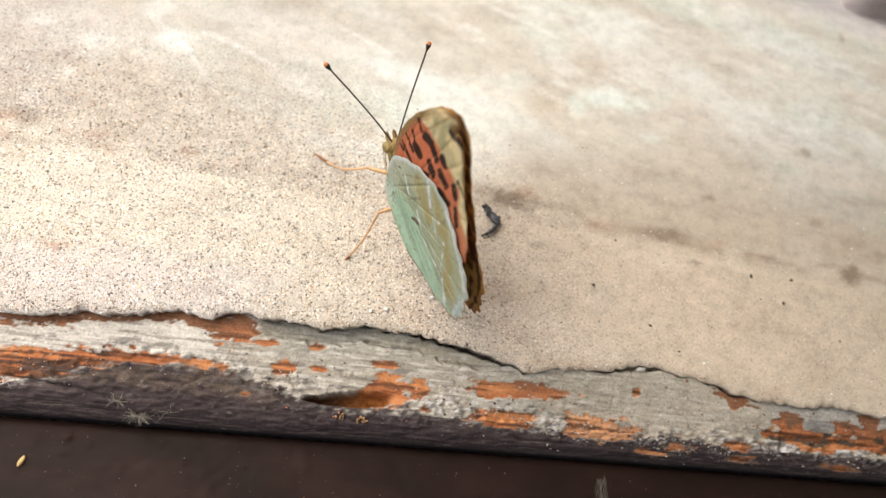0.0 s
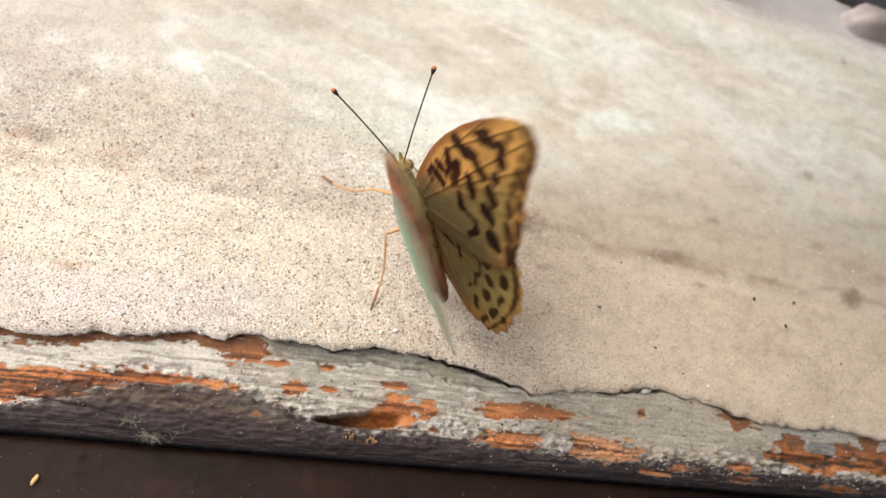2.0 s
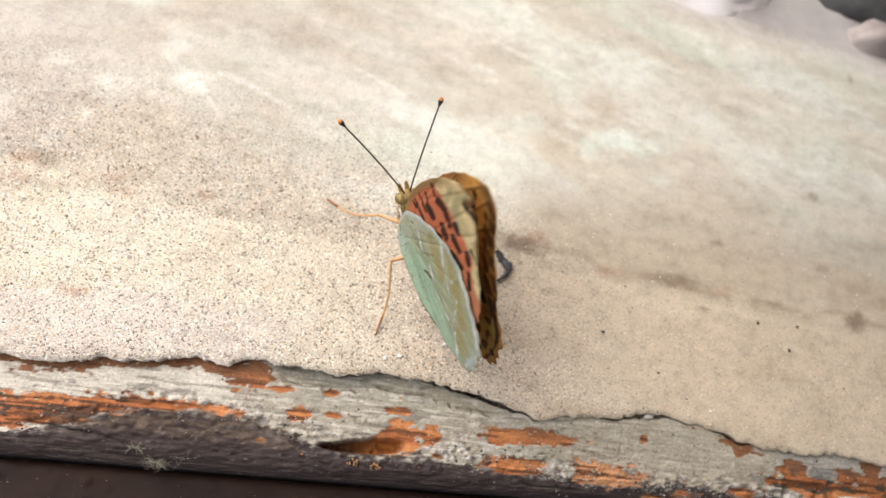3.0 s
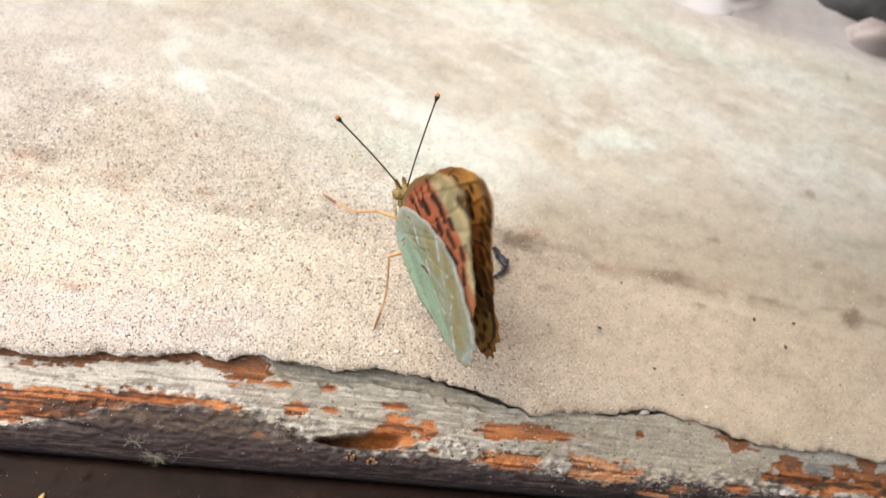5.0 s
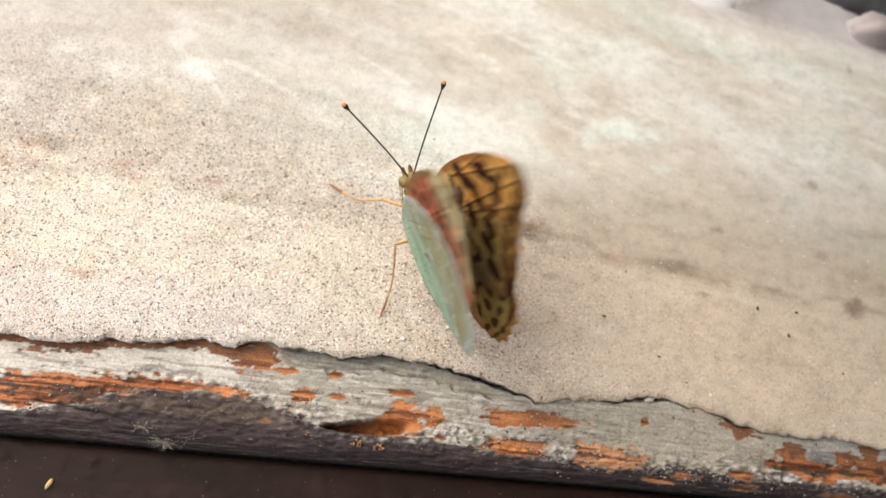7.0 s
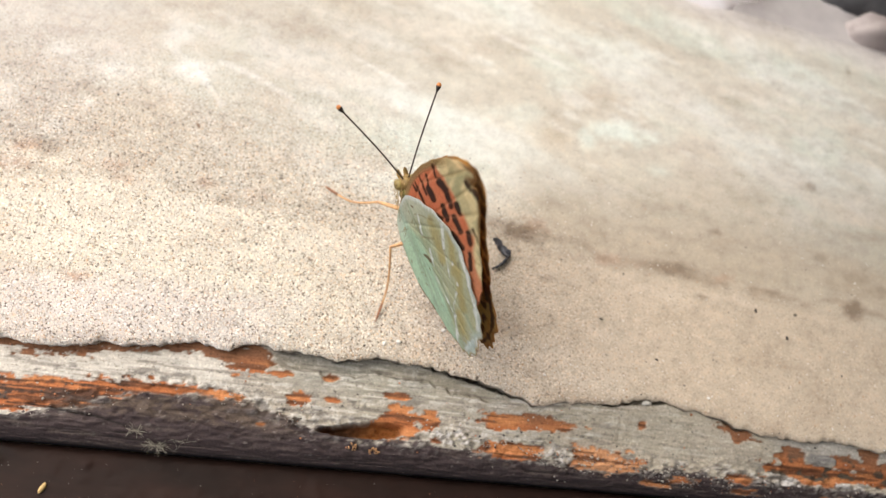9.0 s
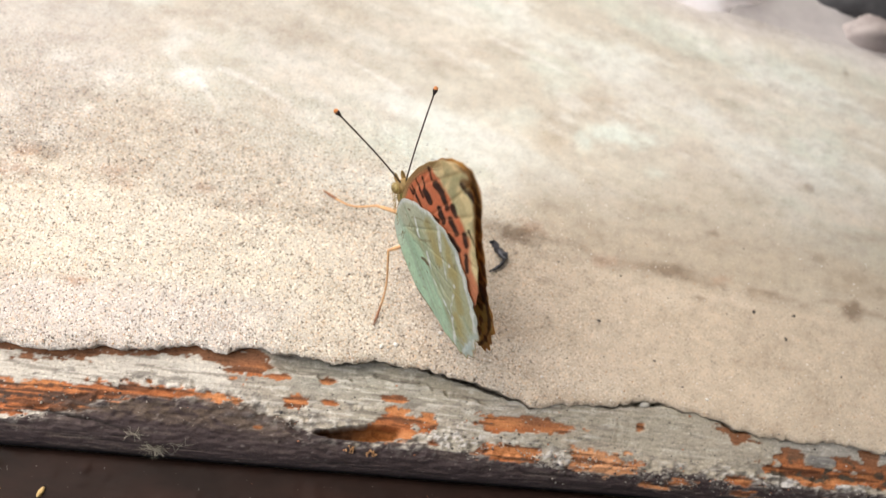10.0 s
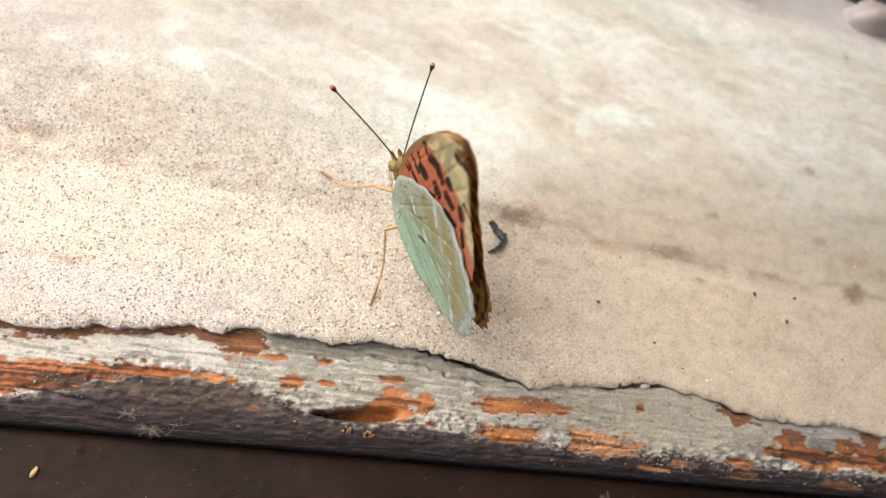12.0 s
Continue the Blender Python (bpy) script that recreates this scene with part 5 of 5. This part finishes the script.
part("abdomen", bm, M_ABDOMEN, butterfly, "reddish tan tapered abdomen")

bm = bmesh.new()
ball(bm, (0, -1.4, -0.1), (1.45, 1.2, 1.3), 18, 12)
head = part("head", bm, M_FUZZ, butterfly, "golden brown head")
for sx in (-1, 1):
    bm = bmesh.new()
    ball(bm, (sx * 1.15, -1.25, 0.0), (0.75, 0.9, 0.95), 18, 12)
    part("eye", bm, M_EYE, head, "dull yellow-green compound eye")
    bm = bmesh.new()
    tube(bm, curve_points([(sx * 0.45, -0.6, -0.6), (sx * 0.55, 0.35, -0.5), (sx * 0.5, 0.95, 0.05)], 6), [0.28, 0.36, 0.36, 0.3, 0.2, 0.05], 8)
    part("palp", bm, M_FUZZ, head, "hairy palp")
for tip in ((-6.31, 11.6, 4.63), (7.64, 10.15, 6.21)):
    root = Vector((0.45 if tip[0] > 0 else -0.45, -0.6, 0.9))
    tipv = Vector(tip)
    out = Vector((-0.9 if tip[0] < 0 else 0.5, -0.3, 0))
    pts = curve_points([root, root.lerp(tipv, 0.33) - out * 0.2, root.lerp(tipv, 0.66) - out * 0.15, root.lerp(tipv, 0.86) - out * 0.05, tipv], 30)
    bm = bmesh.new()
    tube(bm, pts[:27], [0.115 + 0.012 * (k % 2) for k in range(27)], 8)
    antenna = part("antenna", bm, M_ANTENNA, butterfly, "thin brown clubbed antenna")
    bm = bmesh.new()
    tube(bm, pts[25:], [0.14, 0.22, 0.33, 0.38, 0.34], 10)
    club = part("club", bm, M_CLUB, antenna, "dark antenna club")
    bm = bmesh.new()
    ball(bm, tipv + (tipv - pts[-2]).normalized() * 0.05, (0.36, 0.36, 0.36), 10, 8)
    part("club_tip", bm, M_TIP, antenna, "orange antenna tip")

# body hair
rng = random.Random(3)
bm = bmesh.new()
for k in range(640):
    a = rng.uniform(0, math.pi)
    y = rng.uniform(-15.5, -0.2)
    r = 2.3 * (1 - ((y + 6.6) / 7.5) ** 2) ** 0.5 if abs(y + 6.6) < 7.4 else 0.6
    r = max(r, 1.3)
    p = Vector((r * math.cos(a), y, -0.5 + r * math.sin(a)))
    d = Vector((math.cos(a) * 0.6, -0.9 + rng.uniform(-0.4, 0.4), math.sin(a) * 0.6)) * rng.uniform(0.6, 1.3)
    tube(bm, [p, p + d * 0.6, p + d + Vector((0, 0, -0.1))], [0.035, 0.03, 0.006], 3)
part("body_hair", bm, M_FUZZ, butterfly, "fine golden body hair")

TO_ROOT = Matrix.Scale(1000, 4) @ ROOT.inverted() @ Matrix.Scale(0.001, 4)


def leg(points, name, label):
    """A jointed leg from places in the world, in millimetres."""
    q = [TO_ROOT @ Vector(p) for p in points]
    bm = bmesh.new()
    tube(bm, curve_points([q[0], q[0].lerp(q[1], 0.5) + Vector((0, 0, 0.15)), q[1]], 6), [0.32, 0.34, 0.33, 0.30, 0.26, 0.21], 8)
    thigh = part(name, bm, M_LEG, butterfly, label)
    shin = q[1:]
    bm = bmesh.new()
    pts = [p - q[1] for p in curve_points(shin, 12)]
    tube(bm, pts[:9], [0.20, 0.19, 0.18, 0.18, 0.17, 0.17, 0.16, 0.17, 0.18], 8)
    tibia = part("tibia", bm, M_LEG, thigh, "orange tibia")
    tibia.location = q[1] * MM
    bm = bmesh.new()
    tube(bm, pts[8:], [0.19, 0.22, 0.18, 0.09], 8)
    for s in (-0.25, 0.25):
        tube(bm, [pts[-1], pts[-1] + Vector((s, 0.3, -0.15))], [0.09, 0.02], 5)
    tarsus = part("tarsus", bm, M_TARSUS, thigh, "reddish brown foot")
    tarsus.location = q[1] * MM
    return thigh, tibia, tarsus, q


LEG_LABEL = "thin orange jointed leg"
leg([(-6.0, 4.6, 11.5), (-9.3, 7.5, 7.0), (-13.6, 9.2, 2.5), (-18.5, 12.5, 0.25)], "leg", LEG_LABEL)
hind_leg = leg([(-3.4, 0.4, 10.0), (-6.6, -0.3, 8.0), (-6.2, -4.7, 3.0), (-7.3, -9.8, 0.25)], "leg", LEG_LABEL)
leg([(-0.5, 5.0, 11.0), (1.8, 8.0, 8.0), (3.0, 9.0, 3.0), (4.2, 10.0, 0.25)], "leg", LEG_LABEL)
leg([(0.8, 1.5, 9.5), (4.5, 1.8, 7.5), (6.5, 0.5, 3.0), (8.5, -1.5, 0.25)], "leg", LEG_LABEL)

# ---- what moves: the wings beat, one hind leg shifts ----
SHUT = (91.3, 91.8)
BEATS = [(0.0, *SHUT), (1.3, *SHUT), (1.4, 86, 88), (1.47, 68, 77), (1.5, 58, 67), (1.53, 45, 54), (1.6, -13, -6), (1.7, 47, 59), (1.8, 88.5, 90), (1.9, *SHUT), (2.0, 79, 79.5), (2.1, 46, 57),
         (2.2, -15, -15), (2.3, 73, 67), (2.4, 90, 91), (2.5, *SHUT), (2.6, 76, 79), (2.7, 44, 58), (2.8, -16, -19), (2.9, 68, 62), (3.0, 90.2, 90.4), (3.1, *SHUT),
         (3.2, 85, 86), (3.3, 52, 58), (3.4, -14, -14), (3.5, 50, 58), (3.6, 88, 90), (3.7, *SHUT), (4.2, *SHUT), (4.3, 84, 88), (4.4, *SHUT),
         (4.9, *SHUT), (5.0, 89.8, 90.0), (5.1, 86.5, 88), (5.2, *SHUT), (5.4, *SHUT), (5.5, 86.5, 87), (5.6, 88, 90), (5.7, *SHUT), (6.9, *SHUT), (7.0, 86, 85), (7.1, 66, 68),
         (7.2, 51, 56), (7.3, -12, -12), (7.4, 50, 56), (7.5, 86, 90), (7.6, *SHUT), (8.5, *SHUT), (8.6, 70, 76), (8.7, 62, 66), (8.8, 86, 88), (8.9, *SHUT), (9.4, *SHUT),
         (9.5, 74.5, 80), (9.6, 50, 60), (9.7, 45, 57), (9.8, 77, 80), (9.9, 88, 90), (10.0, *SHUT), (10.1, 85, 90), (10.2, 75, 76), (10.3, 87, 90), (10.4, *SHUT),
         (10.5, *SHUT), (10.6, 87, 89), (10.7, 91, 91), (10.8, *SHUT), (11.8, *SHUT), (11.9, *SHUT), (12.0, 91, 91.8)]
# how the body sways on its feet: seconds, millimetres, degrees
SWAY = [(0, 0.38, -0.14, -0.08, 0.44, 0.07, -1.30), (0.5, 0.14, 0.04, 0.02, -0.11, 0.57, -0.45), (1, 0.00, 0.30, 0.21, -0.58, 0.39, -0.61),
        (1.5, -0.08, 0.31, 0.19, -0.62, 0.07, -0.30), (2, -0.21, 0.05, -0.06, -0.28, -0.34, 0.03), (2.5, -0.06, -0.51, 0.00, -0.87, 0.24, 0.16),
        (3, -0.09, 0.01, -0.12, -0.23, 0.00, -0.17), (5, 0.04, 0.05, 0.05, -0.07, 0.01, 0.08), (5.5, -0.02, 0.18, 0.13, -0.31, -0.09, 0.07),
        (6, -0.07, 0.10, 0.08, -0.15, -0.18, 0.05), (6.5, 0.13, -0.02, -0.31, -0.77, -0.98, 0.51), (7, -0.04, -0.02, 0.03, 0.12, -0.20, 0.17),
        (9, -0.01, -0.07, -0.01, 0.19, -0.20, 0.24), (9.5, 0.04, 0.04, 0.06, 0.00, -0.07, 0.22), (10, 0.17, -0.11, -0.07, 0.26, 0.19, 0.18),
        (10.5, -0.43, 0.38, 0.18, 1.51, 0.82, 0.63), (11, 0.02, -0.13, -0.04, 0.32, -0.11, 0.19), (11.5, 0.05, -0.27, -0.15, 0.54, 0.01, 0.08),
        (12, 0.05, -0.20, -0.08, 0.48, -0.05, 0.15)]
FEET = Matrix.Translation((-6 * MM, 2 * MM, 0))
# the shut wings stand on a seat of their own, tipped against the body
SEAT = ROOT.inverted() @ pose(-6.04 * MM, 6.28 * MM, 12.29 * MM, 17.72, 4.67, 31.00)
SHUT_TURN = (85.71 - SHUT[0], 97.12 - SHUT[1])


def wing_pose(fore, side, angle):
    """A wing in the body's space when it is raised by that angle."""
    shut, seated = float(smooth(60, 88, angle)), float(smooth(40, 86, angle))
    turn = angle + seated * SHUT_TURN[side > 0]
    mid = float(smooth(20, 45, angle) * (1 - smooth(78, 87, angle)))
    if fore:
        slip = pose(0, (0.8 + 0.7 * float(smooth(66, 78, angle))) * mid * MM, 0, 0, 0, side * (1.2 * float(smooth(30, 55, angle)) - 4.4 * float(smooth(62, 76, angle)) + 2.29 * float(smooth(86, 91, angle))))
    else:
        slip = pose(0, (3.62 * shut + 1.5 * mid * (1 - float(smooth(64, 77, angle)))) * MM, 0, 0, 0, side * (2.22 * shut - 4.0 * (1 - shut)))
    return Matrix().lerp(SEAT, seated) @ pose(side * HINGE * MM, 0, 0, 0, -side * turn, 0) @ slip


def motions():
    walk(butterfly, [(t, FEET @ pose(x * MM, y * MM, z * MM, rx, ry, rz) @ FEET.inverted() @ ROOT) for t, x, y, z, rx, ry, rz in SWAY])
    for side, ob in WINGS:
        walk(ob, [(t, wing_pose(ob.name.startswith("fore"), side, right if side > 0 else left)) for t, left, right in BEATS])
    thigh, tibia, tarsus, q = hind_leg
    before = TO_ROOT @ Vector((-11.1, -5.7, 0.25)) - q[1]
    turn = (q[-1] - q[1]).rotation_difference(before).to_matrix().to_4x4()
    home = Matrix.Translation(q[1] * MM)
    for ob in (tibia, tarsus):
        walk(ob, [(0.0, home @ turn), (1.4, home @ turn), (1.8, home), (12.0, home)])


motions()
